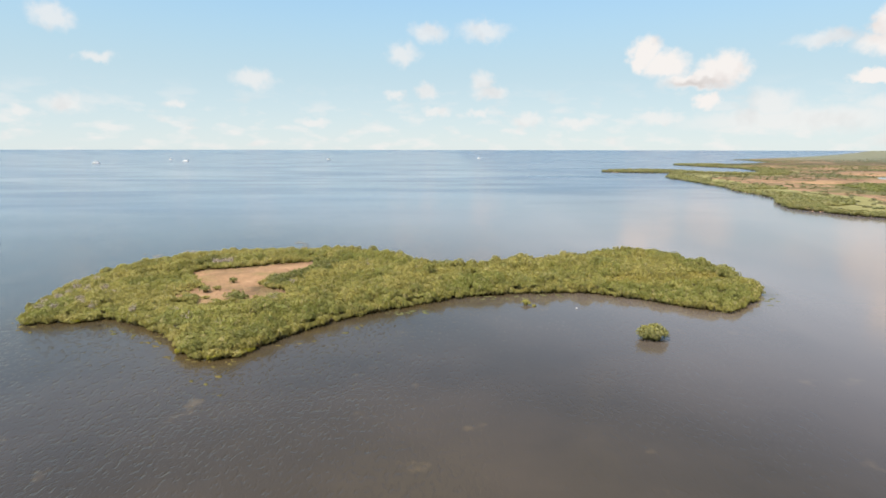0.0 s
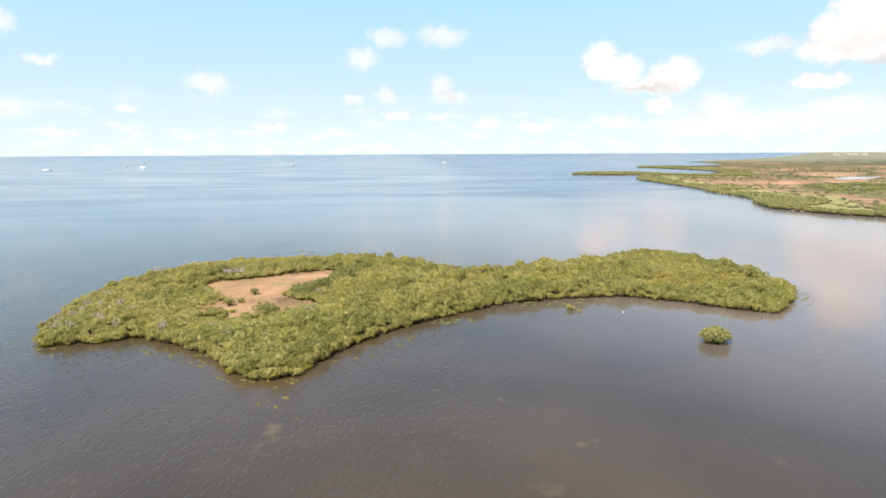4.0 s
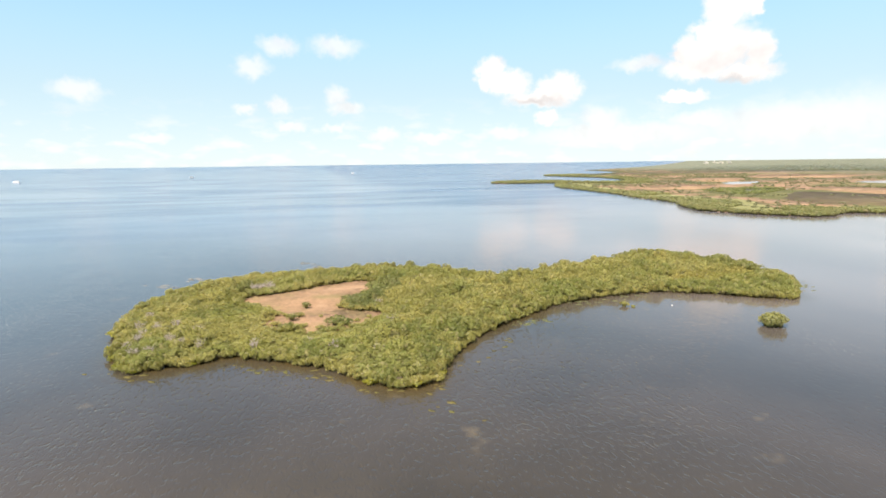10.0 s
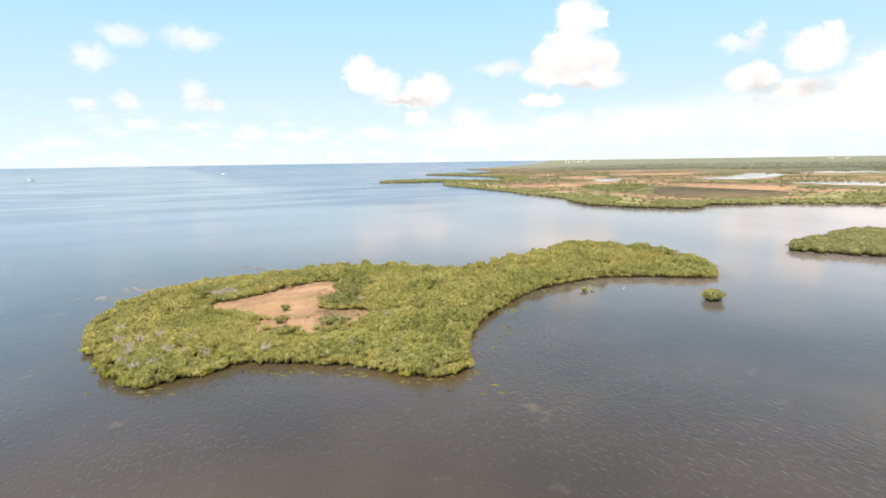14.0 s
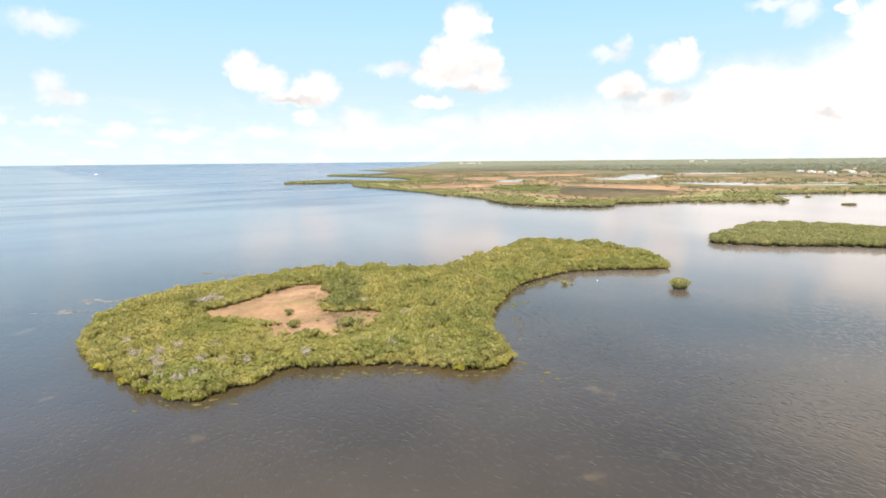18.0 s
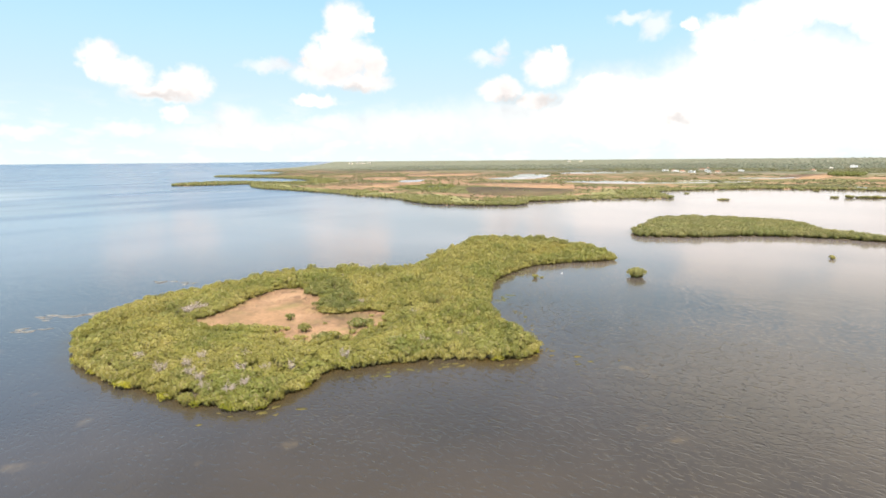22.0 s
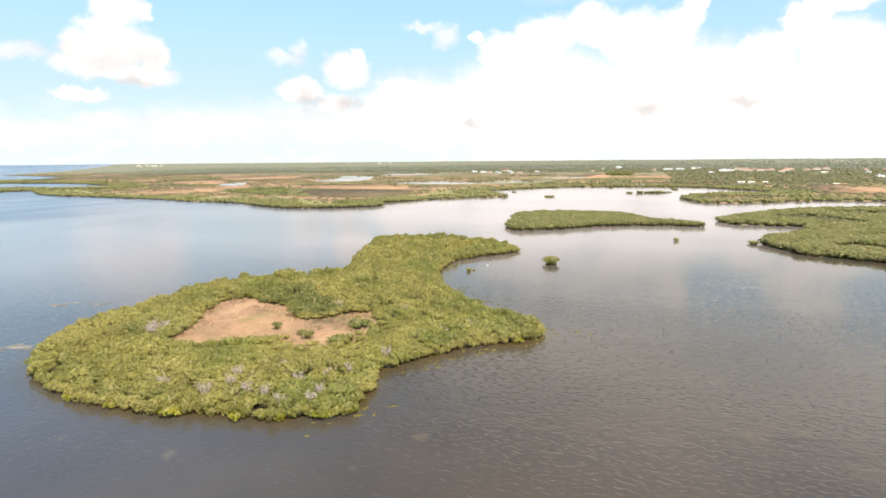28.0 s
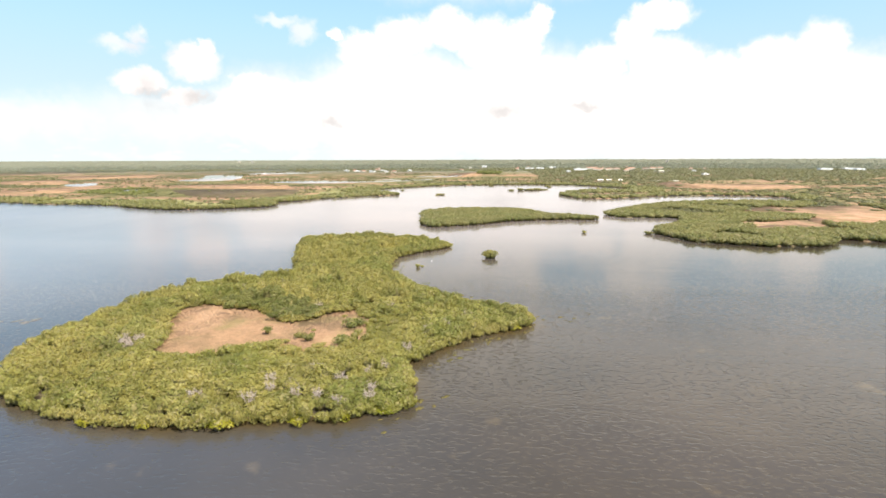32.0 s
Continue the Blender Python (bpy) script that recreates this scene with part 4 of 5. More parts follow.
def dead_mangrove(x, y, height, spread):
    """A bare grey mangrove: a stem that forks into many fine twigs."""
    pieces = []
    for k in range(8):
        a, lean = k * 0.8 + RNG.uniform(0, 0.6), RNG.uniform(0.4, 1.0) * spread
        tip = np.array([lean * math.cos(a), lean * math.sin(a), height * RNG.uniform(0.75, 1.0)])
        mid_ = tip * (0.45, 0.45, 0.55)
        pieces.append(tube([(0, 0, 0), mid_, tip], (0.07, 0.05, 0.018), 4))
        for _ in range(16):
            s = RNG.uniform(0.35, 1.0)
            p0 = mid_ + (tip - mid_) * s
            pieces.append(tube([p0, p0 + RNG.normal(0, 0.36, 3) + (0, 0, 0.15)], (0.035, 0.015), 3))
    v, t = joined(pieces)
    thing = tagged(new("dead_mangrove"), "bare silver-grey dead mangrove among green crowns", "tree", "dead mangroves")
    part("bare_crown", mesh_of("bare_crown", v, t, [TWIG]), None, thing)
    stump = bmesh.new()
    bmesh.ops.create_cone(stump, segments=7, radius1=0.16, radius2=0.09, depth=0.9, cap_ends=True, matrix=Matrix.Translation((0, 0, 0.3)))
    part("trunk", stump, TWIG, thing)
    thing.matrix_basis = pose(x, y, 0.1)


for x, y in ((-82, 193), (-84.5, 191.5), (-80, 195), (-79.5, 192), (-85.5, 194), (-103, 146), (-102.5, 134), (-98, 140), (-80, 131), (-99, 153), (-104.5, 138), (-100, 132),
             (-100, 147), (-104, 142), (-34, 190), (-103, 150), (-95, 135), (-106, 152), (-93, 145), (-107, 162), (-90, 135), (-31, 192), (-37, 188), (-62, 124), (-52, 121), (-30, 186), (-23, 183), (-26, 188), (-18, 179), (-50, 133), (-47, 142), (-47, 161), (-66, 128)):
    for _ in range(1 if y < 170 else 2):
        dead_mangrove(x + RNG.normal(0, 0.7), y + RNG.normal(0, 0.7), RNG.uniform(3.1, 3.8) if y < 170 else RNG.uniform(2.5, 3.3), RNG.uniform(0.9, 1.4))


def grass_tufts():
    """Tufts of dry grass over the clearing."""
    p = scatter(CLEAR_LOOP, 0.52, 0.8)
    p = p[edge_distance(p, CLEAR_LOOP) > 0.3]
    V, T = [], []
    for n, (x, y) in enumerate(p):
        if noise.noise(Vector((x * 0.3, y * 0.3, 4))) < -0.25:
            continue
        i, a, w, hgt = len(V), RNG.uniform(0, 6.28), RNG.uniform(0.14, 0.36), RNG.uniform(0.05, 0.24)
        V += [(x + w * math.cos(a + k * 1.571), y + w * math.sin(a + k * 1.571), 0.43) for k in range(4)]
        V.append((x + RNG.normal(0, 0.05), y + RNG.normal(0, 0.05), 0.44 + hgt))
        T += [(i + k, i + (k + 1) % 4, i + 4) for k in range(4)]
    tagged(new("dry_grass", mesh_of("dry_grass", V, T, [DRY])), "tufts of dry tan marsh grass in the clearing", "grass", kind="stuff")


grass_tufts()

# ---- other shores ----
CORE = 0.76
SOFT = {"tilt": 0.34, "reach": (0.80, 1.16), "droop": 0.9}
FINE = [crown(RNG, 2.4, 0.0, 4.0, 11, 230, 0.42, ICO1, **SOFT) for _ in range(6)]
MEDIUM = [crown(RNG, 2.6, 0.0, 4.0, 9, 130, 0.60, ICO1, **SOFT) for _ in range(6)]
SMALL = [crown(RNG, 4.4, 0.0, 3.4, 7, 30, 1.4, ICO1, **SOFT) for _ in range(6)]
TINY = [crown(RNG, 4.2, 0.0, 3.4, 4, 8, 2.4, ICO1, **SOFT) for _ in range(6)]


def middle_isle_trees():
    p = scatter(MIDDLE_LOOP, 2.5)
    p = p[edge_distance(p, MIDDLE_LOOP) > 0.8]
    rows = [(x, y, -0.2, k, RNG.uniform(0.6, 0.85) + 0.22 * k) for (x, y), k in zip(p, RNG.uniform(0.55, 1.45, len(p)))]
    v, t = strewn(FINE, rows)
    tagged(new("isle_thicket", mesh_of("isle_thicket", v, t, [LEAF_SHORE])), "dense mangrove canopy covering the small isle", "mangroves", kind="stuff")


middle_isle_trees()


def blocked(p, marsh=True):
    out = np.zeros(len(p), bool)
    for loop in PONDS + (MARSHES if marsh else []):
        out |= inside(p, loop)
    return out


def before_pond(p):
    """Which points stand so close before a pond, seen from the sea, that they would hide it."""
    out = np.zeros(len(p), bool)
    way = (p - CENTRE) / np.hypot(*(p - CENTRE).T)[:, None]
    for step in (15, 35, 60, 90):
        for loop in PONDS:
            out |= inside(p + way * step, loop)
    return out


def near_shore():
    """Mangroves of the nearer mainland shores."""
    box_ = np.array([(80, -240), (480, -240), (480, 640), (80, 640)], float)
    p = scatter(box_, 3.35)
    p = p[inside(p, MAINLAND)]
    d = edge_distance(p, COAST, closed=False)
    r = np.hypot(*(p - (-150, 90)).T)
    n = noise2(p, 0.02, 5)
    keep = (d > 0.8) & ~blocked(p) & ((d < 44 + 60 * n) | (n > -0.12) & (p[:, 1] < 80)) & (r < 560)
    p, d = p[keep], d[keep]
    rows = [(x, y, 0.0, k, RNG.uniform(0.5, 0.8) + 0.2 * k) for (x, y), k in zip(p, RNG.uniform(0.75, 1.5, len(p)))]
    v, t = strewn(MEDIUM, rows)
    far = scatter(np.array([(230, 250), (780, 250), (780, 1560), (230, 1560)], float), 6.0)
    far = np.concatenate([far, scatter(np.array([(400, -220), (760, -220), (760, 250), (400, 250)], float), 6.0)])
    far = far[inside(far, MAINLAND)]
    d, r = edge_distance(far, COAST, closed=False), np.hypot(*(far - (-150, 90)).T)
    far = far[(d > 1) & (d < 38 + 44 * noise2(far, 0.012, 4)) & (r >= 540)]
    w, u = strewn(SMALL, [(x, y, 0.1, RNG.uniform(0.7, 1.1), RNG.uniform(0.85, 1.25) * (1.45 if y > 900 else 1.0)) for x, y in far])
    v, t = joined([(v, t), (w, u)])
    tagged(new("shore_mangroves", mesh_of("shore_mangroves", v, t, [LEAF_SHORE])), "belt of mangroves along the mainland shore", "mangroves", kind="stuff")
    return len(p)


def far_scrub():
    """Scrub and woods farther inland, in clumps that grow larger with distance."""
    rows = []
    big = np.array([(80, -1600), (2500, -1600), (2500, 2400), (80, 2400)], float)
    p = scatter(big, 15.0, 0.5)
    p = p[inside(p, MAINLAND)]
    r = np.hypot(*(p - (-150, 90)).T)
    d = edge_distance(p, COAST[::2], closed=False)
    n = noise2(p, 0.0042, 9) + 0.5 * noise2(p, 0.02, 2)
    wood = np.where(p[:, 1] < 60, 0.35 + np.clip((p[:, 0] - 700) / 900, 0, 0.6), np.clip((p[:, 0] - 1500) / 600, 0, 0.6) - 0.14)
    chance = np.where(d < 22, 1.0, np.clip(0.26 + 1.9 * (n + wood - 0.25) + 0.4 * (d < 120), 0, 0.85))
    keep = (r > 430) & (RNG.random(len(p)) < chance) & (~blocked(p) | (RNG.random(len(p)) < 0.06) & ~blocked(p, False)) & (RNG.random(len(p)) < np.clip(1.5 - r / 2600, 0.45, 1)) & (d > 2)
    keep &= ~before_pond(p) | (RNG.random(len(p)) < 0.12)
    for hx, hy, *_ in HOUSES:
        keep &= ~((np.abs(p[:, 1] - hy) < 16) & (p[:, 0] < hx + 12) & (p[:, 0] > hx - 42))
    for (x, y), rr in zip(p[keep], r[keep]):
        k = 0.95 + rr / 1900
        rows.append((x, y, 0.3, RNG.uniform(0.8, 1.4) * k, RNG.uniform(0.32, 0.62) * (1 + 0.3 * (x > 900 and y < 900))))
    # small bushes strewn over the open marsh
    p = scatter(np.array([(240, -260), (1100, -260), (1100, 1500), (240, 1500)], float), 12.0, 0.6)
    p = p[inside(p, MAINLAND)]
    n = noise2(p, 0.013, 17) + 0.5 * noise2(p, 0.05, 3)
    p = p[(n > -0.12) & ~blocked(p, False) & (~blocked(p) | (n > 0.42)) & (RNG.random(len(p)) < 0.75) & ~before_pond(p)]
    tiny_rows = [(x, y, 0.4, RNG.uniform(0.4, 0.95), RNG.uniform(0.22, 0.6)) for x, y in p]
    near_rows, far_rows = [q for q in rows if q[0] < 900], [q for q in rows if q[0] >= 900]
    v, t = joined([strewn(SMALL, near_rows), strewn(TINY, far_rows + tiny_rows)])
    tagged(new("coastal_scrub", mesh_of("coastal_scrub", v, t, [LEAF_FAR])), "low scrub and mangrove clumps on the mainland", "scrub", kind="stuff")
    return len(rows)


def far_woods():
    """Flat wooded country out to the horizon, thicker to the east."""
    rows = []
    for r in np.linspace(2440, RIM - 40, 26):
        for az in np.arange(far_start(r) + 0.4, min(AZ_S, 150), 0.21):
            east = float(np.clip((az - 62) / 22, 0, 1))
            if RNG.random() < 0.80 + 0.05 * east:
                q = on_arc(az + RNG.uniform(-0.12, 0.12), r + RNG.uniform(-50, 50))
                rows.append((q[0], q[1], float(ground_z(np.hypot(*(q - CENTRE)))), RNG.uniform(1.8, 3.6),
                             RNG.uniform(0.7, 1.3) * float(np.clip((az - far_start(r)) / 14, 0.15, 1)) * (0.75 + 0.75 * east) * (1.0 if r < 3800 else 0.6)))
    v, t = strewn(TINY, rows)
    tagged(new("far_woods", mesh_of("far_woods", v, t, [LEAF_WOODS])), "distant woods along the horizon, paled grey-green as by haze", "woods", kind="stuff")
    return len(rows)


# houses: x, y, width, depth, height, turn, kind
HOUSES = [
    (1616, 629, 22, 14, 6, 10, 0), (1575, 596, 18, 14, 6, 30, 1), (1545, 560, 24, 14, 6, -10, 0), (1570, 520, 16, 12, 5, 15, 0), (1534, 487, 20, 14, 6, 0, 1),
    (1660, 650, 18, 14, 6, 25, 1), (1701, 690, 22, 14, 6, 0, 0), (1721, 472, 20, 14, 6, 5, 0), (1827, 613, 26, 14, 6, 0, 1), (2359, 249, 30, 20, 16, 0, 2),
    (2063, 54, 46, 16, 8, 5, 0), (2140, 10, 40, 16, 8, 0, 0), (2321, -51, 40, 18, 9, 0, 0), (1832, -118, 60, 20, 10, 4, 2), (1850, -180, 46, 18, 8, -6, 3),
    (1900, -225, 30, 16, 8, 8, 3), (1960, -262, 34, 16, 7, 0, 3), (1925, -300, 30, 16, 7, 12, 3), (2025, -330, 34, 16, 8, 0, 3), (1985, -372, 30, 16, 7, -8, 1),
    (2060, -415, 34, 16, 8, 5, 3), (2134, -461, 30, 16, 8, 0, 1), (2050, -180, 44, 16, 10, 0, 3), (1268, -357, 20, 12, 5, 20, 0), (1636, -441, 14, 12, 6, 0, 0),
    (1862, -932, 60, 24, 8, 12, 0), (1954, -1053, 50, 22, 8, 12, 0), (1854, -1034, 44, 22, 7, 12, 0), (866, -46, 13, 8, 3.4, 8, 4),
    (872, -62, 11, 8, 3.2, 0, 4), (880, -84, 9, 7, 2.8, -10, 4), (1690, 560, 18, 12, 6, 0, 0),
]


def house(x, y, w, d, h, turn, kind):
    """kind 0: white flat-roofed, 1: hipped terracotta roof, 2: storeyed block, 3: cream hall with hipped roof, 4: white gabled cottage."""
    thing = tagged(new("house"), ("white flat-roofed building among trees", "cream stucco house with a terracotta hipped roof", "white apartment block of several storeys",
                                  "long cream condominium with a terracotta roof", "cream waterfront cottage with a pale gabled roof")[kind], "house", "houses of the shore town")
    wall = WHITE if kind in (0, 2) else CREAM
    bm = bmesh.new()
    box(bm, (d, w, h), (0, 0, h / 2))
    part("wall", bm, wall, thing)
    bm = bmesh.new()
    if kind in (0, 2):
        box(bm, (d + 1, w + 1, 0.6), (0, 0, h + 0.3))
        box(bm, (d * 0.3, w * 0.2, 1.6), (0, w * 0.15, h + 1.4))
    else:
        rise = 2.2 if kind != 4 else 1.4
        run = w * 0.5 - d * 0.45 if kind != 4 else w * 0.5 + 0.6
        e = [(-d / 2 - 0.7, -w / 2 - 0.7, h), (d / 2 + 0.7, -w / 2 - 0.7, h), (d / 2 + 0.7, w / 2 + 0.7, h), (-d / 2 - 0.7, w / 2 + 0.7, h), (0, -max(run, 0.5), h + rise), (0, max(run, 0.5), h + rise)]
        vs = [bm.verts.new(c) for c in e]
        for f in ((0, 1, 4), (1, 2, 5, 4), (2, 3, 5), (3, 0, 4, 5), (3, 2, 1, 0)):
            bm.faces.new([vs[i] for i in f])
    part("roof", bm, {0: WHITE, 1: PINK, 2: WHITE, 3: PINK, 4: CREAM}[kind], thing)
    storeys = max(1, int(h // 3.4))
    for s in range(storeys):
        for k in range(max(2, int(w // 7))):
            bm = bmesh.new()
            yy = -w / 2 + (k + 0.5) * w / max(2, int(w // 7))
            box(bm, (0.14, 1.8, 1.4), (-d / 2 - 0.04, yy, 1.7 + s * 3.1))
            window = part("window", bm, PANE, thing)
    bm = bmesh.new()
    box(bm, (0.12, 1.1, 2.1), (-d / 2 - 0.05, w * 0.02, 1.05))
    part("door", bm, TIMBER, thing)
    thing.matrix_basis = pose(x, y, 0.5 + float(ground_z(np.hypot(x - CENTRE[0], y - CENTRE[1]))), 0, 0, turn)


for _ in range(16):
    HOUSES.append((RNG.uniform(1500, 2500), RNG.uniform(-620, 760), RNG.uniform(10, 22), RNG.uniform(9, 14), RNG.uniform(4.5, 7), RNG.uniform(-30, 30), int(RNG.choice([0, 1, 3, 4]))))
for row in HOUSES:
    house(*[float(q) * ({2: 0.72, 3: 0.7, 4: 0.62}[k] if k in (2, 3, 4) else 1) if k < 6 else q for k, q in enumerate(row)])


def tower(az, r, w, h):
    """A far pale block with rows of windows."""
    q = on_arc(az, r)
    thing = tagged(new("apartment_block"), "pale cream building block on the far skyline", "building", "far skyline")
    bm = bmesh.new()
    box(bm, (w, w * 0.7, h), (0, 0, h / 2))
    part("wall", bm, CREAM, thing)
    bm = bmesh.new()
    box(bm, (w * 0.4, w * 0.3, 2), (0, 0, h + 1))
    part("roof", bm, GREYROOF, thing)
    for k in range(max(1, int(h // 4))):
        bm = bmesh.new()
        box(bm, (w * 0.86, w * 0.72, 1.6), (0, 0, 2.5 + 3.6 * k))
        part("window_band", bm, PANE, thing)
    thing.matrix_basis = pose(q[0], q[1], float(ground_z(r)), 0, 0, -az)


for az, r, w, h in ((39.4, 4400, 30, 9), (40.1, 4480, 24, 8), (40.6, 4420, 34, 9), (41.3, 4470, 30, 8), (61.6, 4500, 26, 9), (62.8, 4480, 24, 8), (104, 4300, 24, 13)):
    tower(az, r, w, h)


def grove(points, height, label):
    p = scatter(curve_loop(points, 4, 4.0, seed=44), 7.5)
    p = p[~blocked(p, False)]
    v, t = strewn(SMALL, [(x, y, 0.3, RNG.uniform(0.9, 1.4), RNG.uniform(0.6, 1.1) * height) for x, y in p])
    tagged(new("dark_grove", mesh_of("dark_grove", v, t, [LEAF_DARK])), label, "trees", kind="stuff")


grove([(1416, 219), (1329, 181), (1442, 150), (1520, 190)], 2.6, "dark tall grove standing over the inland scrub")
grove([(453, 656), (438, 599), (421, 561), (497, 587), (583, 664), (524, 688)], 0.75, "dark wet mangrove swamp round small pools")
print("shore", near_shore(), "scrub", far_scrub(), "woods", far_woods())


# ---- islets ----


def islet(x, y, width, height, crowns):
    """A clump of mangroves that stands in the water on prop roots."""
    far = math.hypot(x + 150, y - 90) > 330
    thing = tagged(new("mangrove_islet"), "small clump of mangroves standing in open water", "mangroves", "mangrove islets")
    for k in range(crowns):
        a, rr = k * 2.4, width * 0.30 * math.sqrt(k / max(crowns, 1))
        ox, oy = rr * math.cos(a), rr * math.sin(a)
        v, t = (MEDIUM if far else BUSH)[int(RNG.integers(3))]
        base = 2.4 if far else 1.7
        s = width * 0.5 / (base * (1.0 if crowns == 1 else 1.55))
        zs = height / (4.2 if far else 2.2) * RNG.uniform(0.8, 1.0)
        part("crown", mesh_of("crown", v * (s, s, zs * 1.12) + (ox, oy, -0.45), t, [LEAF_SHORE if k % 4 else LEAF]), None, thing)
        v, t = TRUNKS[k % 2]
        part("trunk", mesh_of("trunk", v * (s * 0.8, s * 0.8, height / 4.5) + (ox, oy, 0), t, [BARK]), None, thing)
    thing.matrix_basis = pose(x, y, 0.0, 0, 0, float(RNG.uniform(0, 360)))


for row in ((44.5, 119, 6.4, 4.0, 8), (129, 70, 3.4, 2.6, 2), (20, 146, 2.6, 2.0, 1), (129, 35, 6.0, 2.6, 4), (22, 144.5, 1.6, 1.0, 1), (456, 196, 11, 2.6, 6), (551, 114, 9, 2.8, 4),
            (556, 102, 9, 4.0, 5), (559, 94, 9, 3.2, 4), (562, 88, 11, 3.4, 6), (566, 81, 12, 3.6, 6), (571, 75, 10, 2.8, 5), (577, 69, 10, 2.0, 4), (648, 60, 8, 3.0, 3), (697, 166, 9, 2.6, 3), (676, 146, 9, 2.8, 3),
            (542, 258, 8, 2.4, 3), (676, 62, 8, 2.6, 2), (449, -20, 5, 2.2, 2), (450, -32, 6, 2.4, 2), (442, -53, 5, 2.8, 2)):
    islet(*row)

# ---- weed and shoals on the water ----


def mat_of_weed(x, y, length, width, turn, material, name, label, category, rag=0.7):
    n = 22
    loop = []
    for k in range(n):
        a = 2 * math.pi * k / n
        r = 1 + rag * noise.noise(Vector((math.cos(a) * 1.6 + x, math.sin(a) * 1.6 + y, 2))) + RNG.uniform(-0.35, 0.35) * rag
        u, v = length / 2 * r * math.cos(a), width / 2 * r * math.sin(a)
        c, s = math.cos(radians(turn)), math.sin(radians(turn))
        loop.append((u * c - v * s, u * s + v * c))
    ob = tagged(new(name, slab(name, np.array(loop), 0.016, -0.05, material)), label, category, "floating weed")
    ob.matrix_basis = pose(x, y, 0.002 + float(RNG.uniform(0, 0.024)))


WEED_RUNS = [((-82, 125), (-62, 113), 26, 0), ((-57, 106), (-42, 103), 14, 0), ((-110, 132), (-96, 123), 10, 0), ((-46, 95), (-38, 90), 5, 0), ((-38, 109), (-20, 128), 10, 0),
             ((-18, 137), (-6, 139), 26, 1), ((4, 151), (34, 156), 24, 1), ((84, 146), (95, 160), 12, 1),
             ((-98, 215), (-111, 224), 14, 2), ((-110, 211), (-122, 216), 9, 2), ((-72, 249), (-60, 233), 16, 2)]
WEEDS = [(ALGAE, "ragged yellow-brown algae mat floating near the shore"), (ALGAE_PALE, "pale green weed raft floating in the bay"), (WRACK, "pale sand shoal just under the surface of the sea")]
for (x0, y0), (x1, y1), n, sort in WEED_RUNS:
    for _ in range(n):
        s = RNG.random()
        long = RNG.uniform(1.5, 4.5) if sort == 2 else RNG.uniform(0.5, 1.7)
        mat_of_weed(x0 + (x1 - x0) * s + RNG.normal(0, 1.3), y0 + (y1 - y0) * s + RNG.normal(0, 1.3), long, long * RNG.uniform(0.35, 0.7), RNG.uniform(-70, 20), WEEDS[sort][0], "algae_mat",
                    WEEDS[sort][1], "algae", 0.4 if sort == 2 else 0.7)

# ---- buoy and boats ----


def lathe(profile, segments=14):
    bm = bmesh.new()
    rings = [[bm.verts.new((r * math.cos(6.28319 * k / segments), r * math.sin(6.28319 * k / segments), z)) for k in range(segments)] for r, z in profile]
    for a, c in zip(rings, rings[1:]):
        for k in range(segments):
            bm.faces.new((a[k], a[(k + 1) % segments], c[(k + 1) % segments], c[k]))
    bm.faces.new(rings[0][::-1])
    bm.faces.new(rings[-1])
    return bm


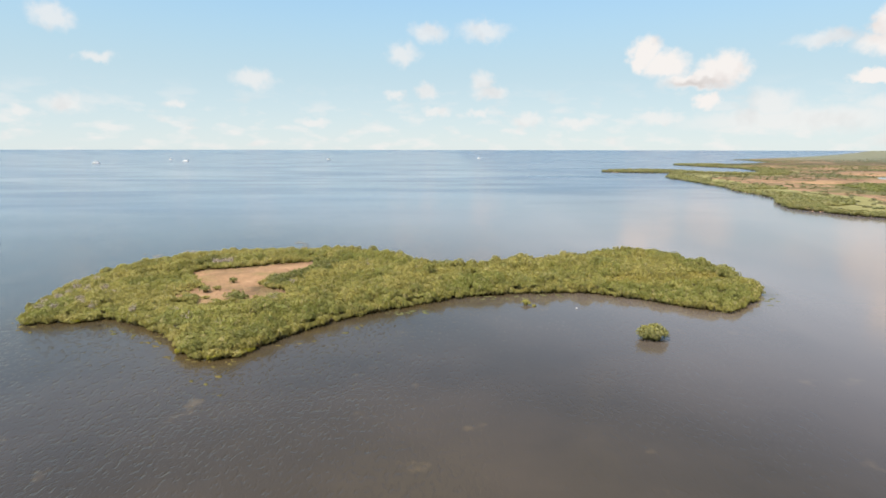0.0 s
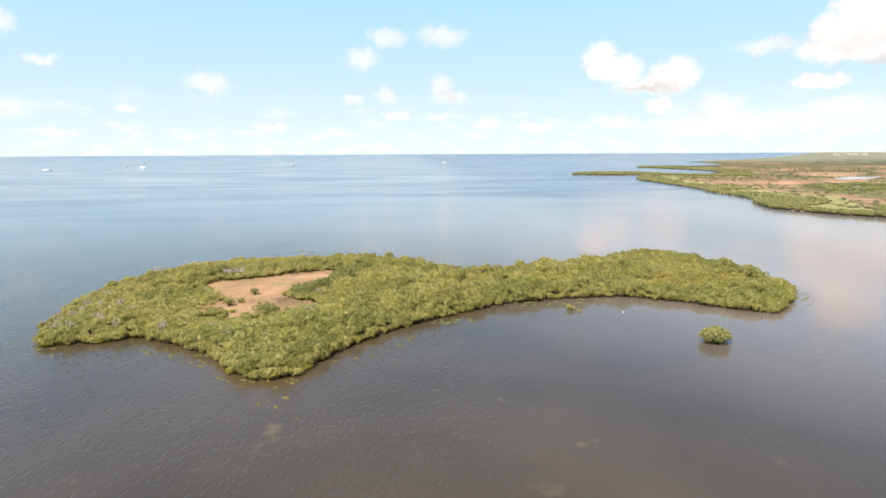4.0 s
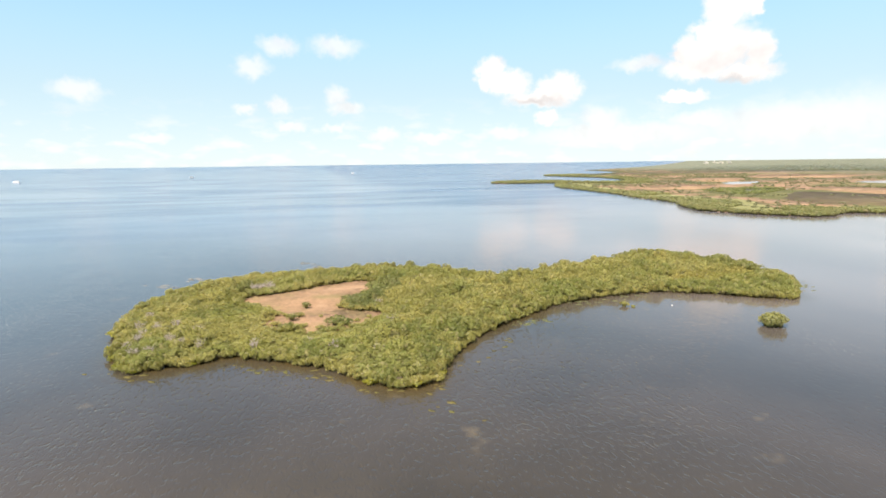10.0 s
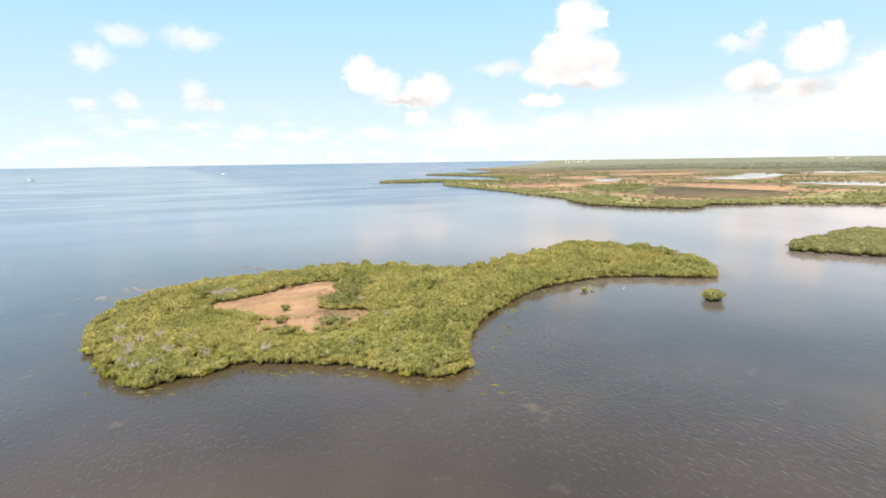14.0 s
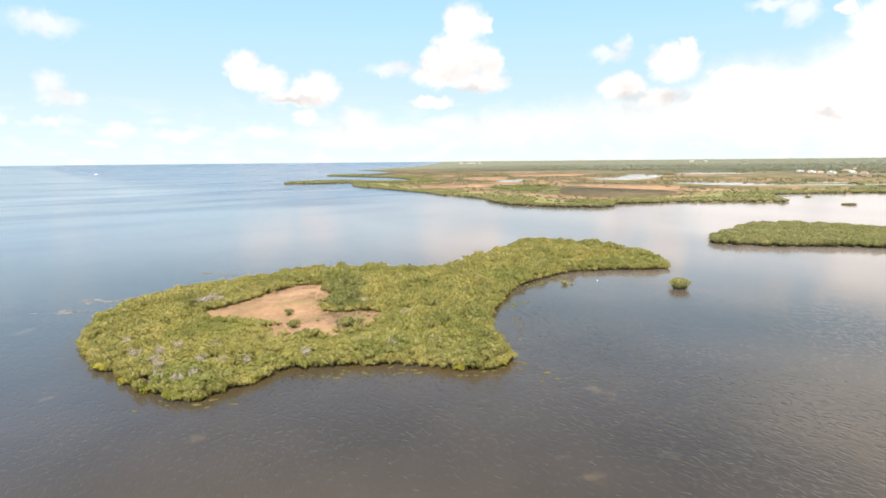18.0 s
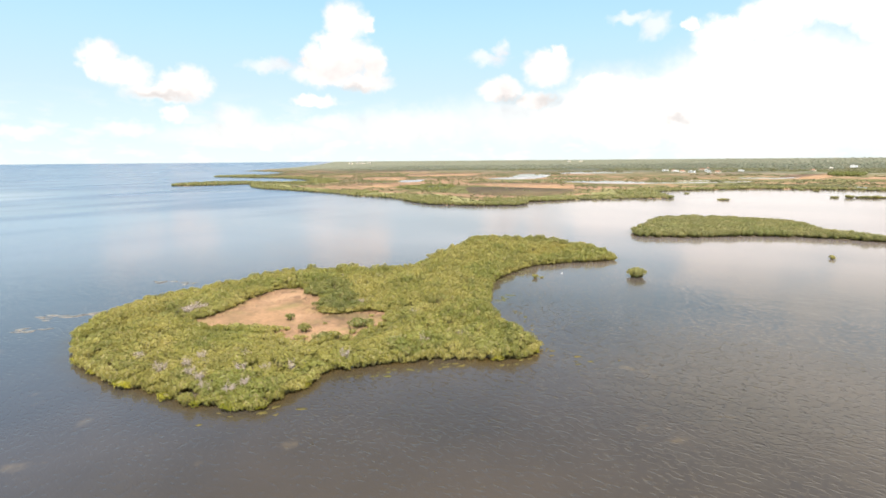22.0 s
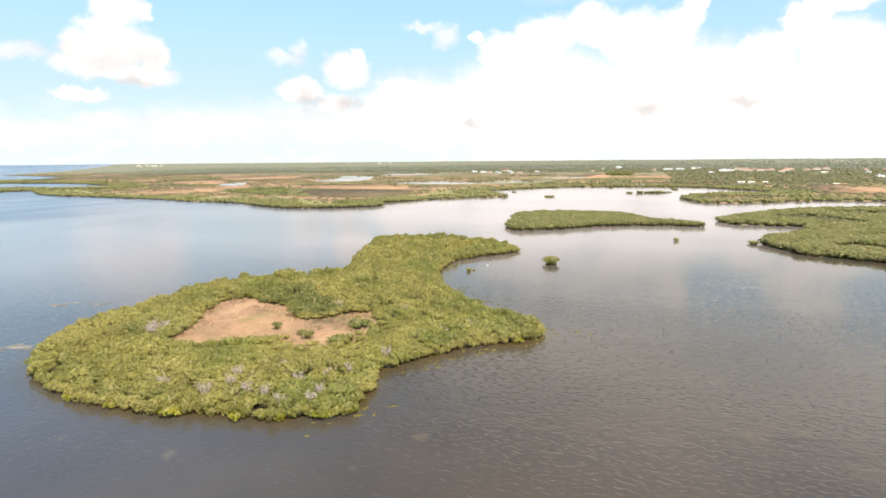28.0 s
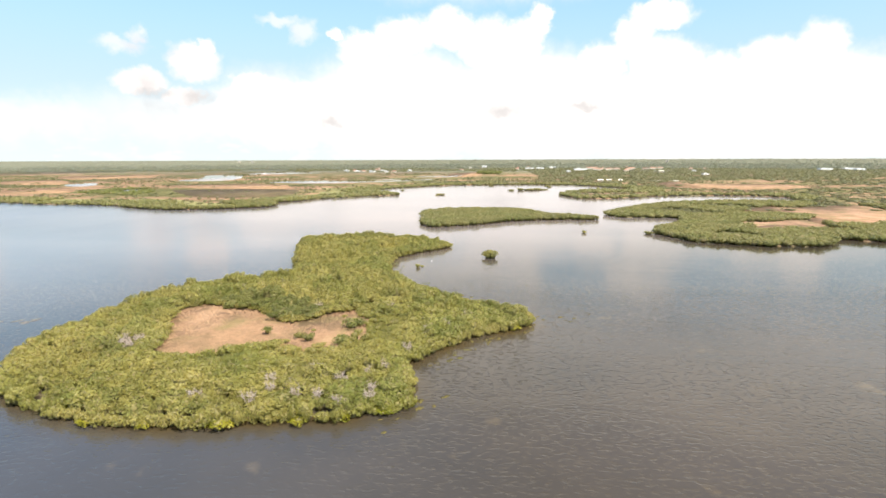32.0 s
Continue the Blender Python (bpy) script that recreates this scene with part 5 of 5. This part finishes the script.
buoy = tagged(new("mooring_buoy"), "white mooring buoy floating in the bay", "buoy")
part("float", lathe([(0.2, -0.25), (0.4, -0.05), (0.45, 0.2), (0.36, 0.45), (0.15, 0.6)]), WHITE, buoy)
part("band", lathe([(0.44, 0.12), (0.47, 0.16), (0.47, 0.24), (0.45, 0.28)]), HULL_DARK, buoy, "dark band round the float")
part("eye", lathe([(0.06, 0.58), (0.07, 0.7), (0.04, 0.78)]), TIMBER, buoy)
buoy.matrix_basis = pose(33, 142.5, 0.0) @ Matrix.Scale(0.48, 4)


def boat(x, y, length, turn):
    """A moored motor vessel with a dark boot-top, white topsides and a cabin."""
    beam = length * 0.3
    thing = tagged(new("motor_boat"), "white cabin boat with a dark lower hull at anchor", "boat", "boats at sea")
    def hull(z0, z1, grow0, grow1):
        bm = bmesh.new()
        rows = []
        for z, g in ((z0, grow0), (z1, grow1)):
            ring = []
            for s, b_ in ((-0.5, 0.42), (-0.2, 0.5), (0.15, 0.46), (0.36, 0.28), (0.5, 0.02), (0.36, -0.28), (0.15, -0.46), (-0.2, -0.5), (-0.5, -0.42)):
                ring.append(bm.verts.new((s * length * g, b_ * beam * g, z)))
            rows.append(ring)
        n = len(rows[0])
        for k in range(n):
            bm.faces.new((rows[0][k], rows[0][(k + 1) % n], rows[1][(k + 1) % n], rows[1][k]))
        bm.faces.new(rows[1])
        return bm
    part("hull", hull(-0.3, 0.5, 0.9, 0.96), HULL_DARK, thing, "dark lower hull")
    part("topsides", hull(0.5, 3.2, 0.96, 1.0), WHITE, thing)
    bm = bmesh.new()
    box(bm, (length * 0.6, beam * 0.8, 2.8), (-length * 0.06, 0, 4.5))
    part("cabin", bm, WHITE, thing)
    bm = bmesh.new()
    box(bm, (length * 0.68, beam * 0.94, 0.25), (-length * 0.06, 0, 6.0))
    part("roof", bm, WHITE, thing)
    for side in (-1, 1):
        for k in range(3):
            bm = bmesh.new()
            box(bm, (length * 0.09, 0.1, 0.9), (length * (-0.2 + 0.14 * k), side * beam * 0.402, 4.6))
            part("window", bm, PANE, thing)
    part("mast", lathe([(0.12, 6.0), (0.05, 9.2)], 6), WHITE, thing)
    thing.matrix_basis = pose(x, y, 0.0, 0, 0, turn)


for row in ((-1000, 1570, 21, 12), (-880, 1850, 21, 170), (-1071, 2136, 13, 20), (-468, 2150, 17, 30), (123, 2480, 14, 0)):
    boat(*row)
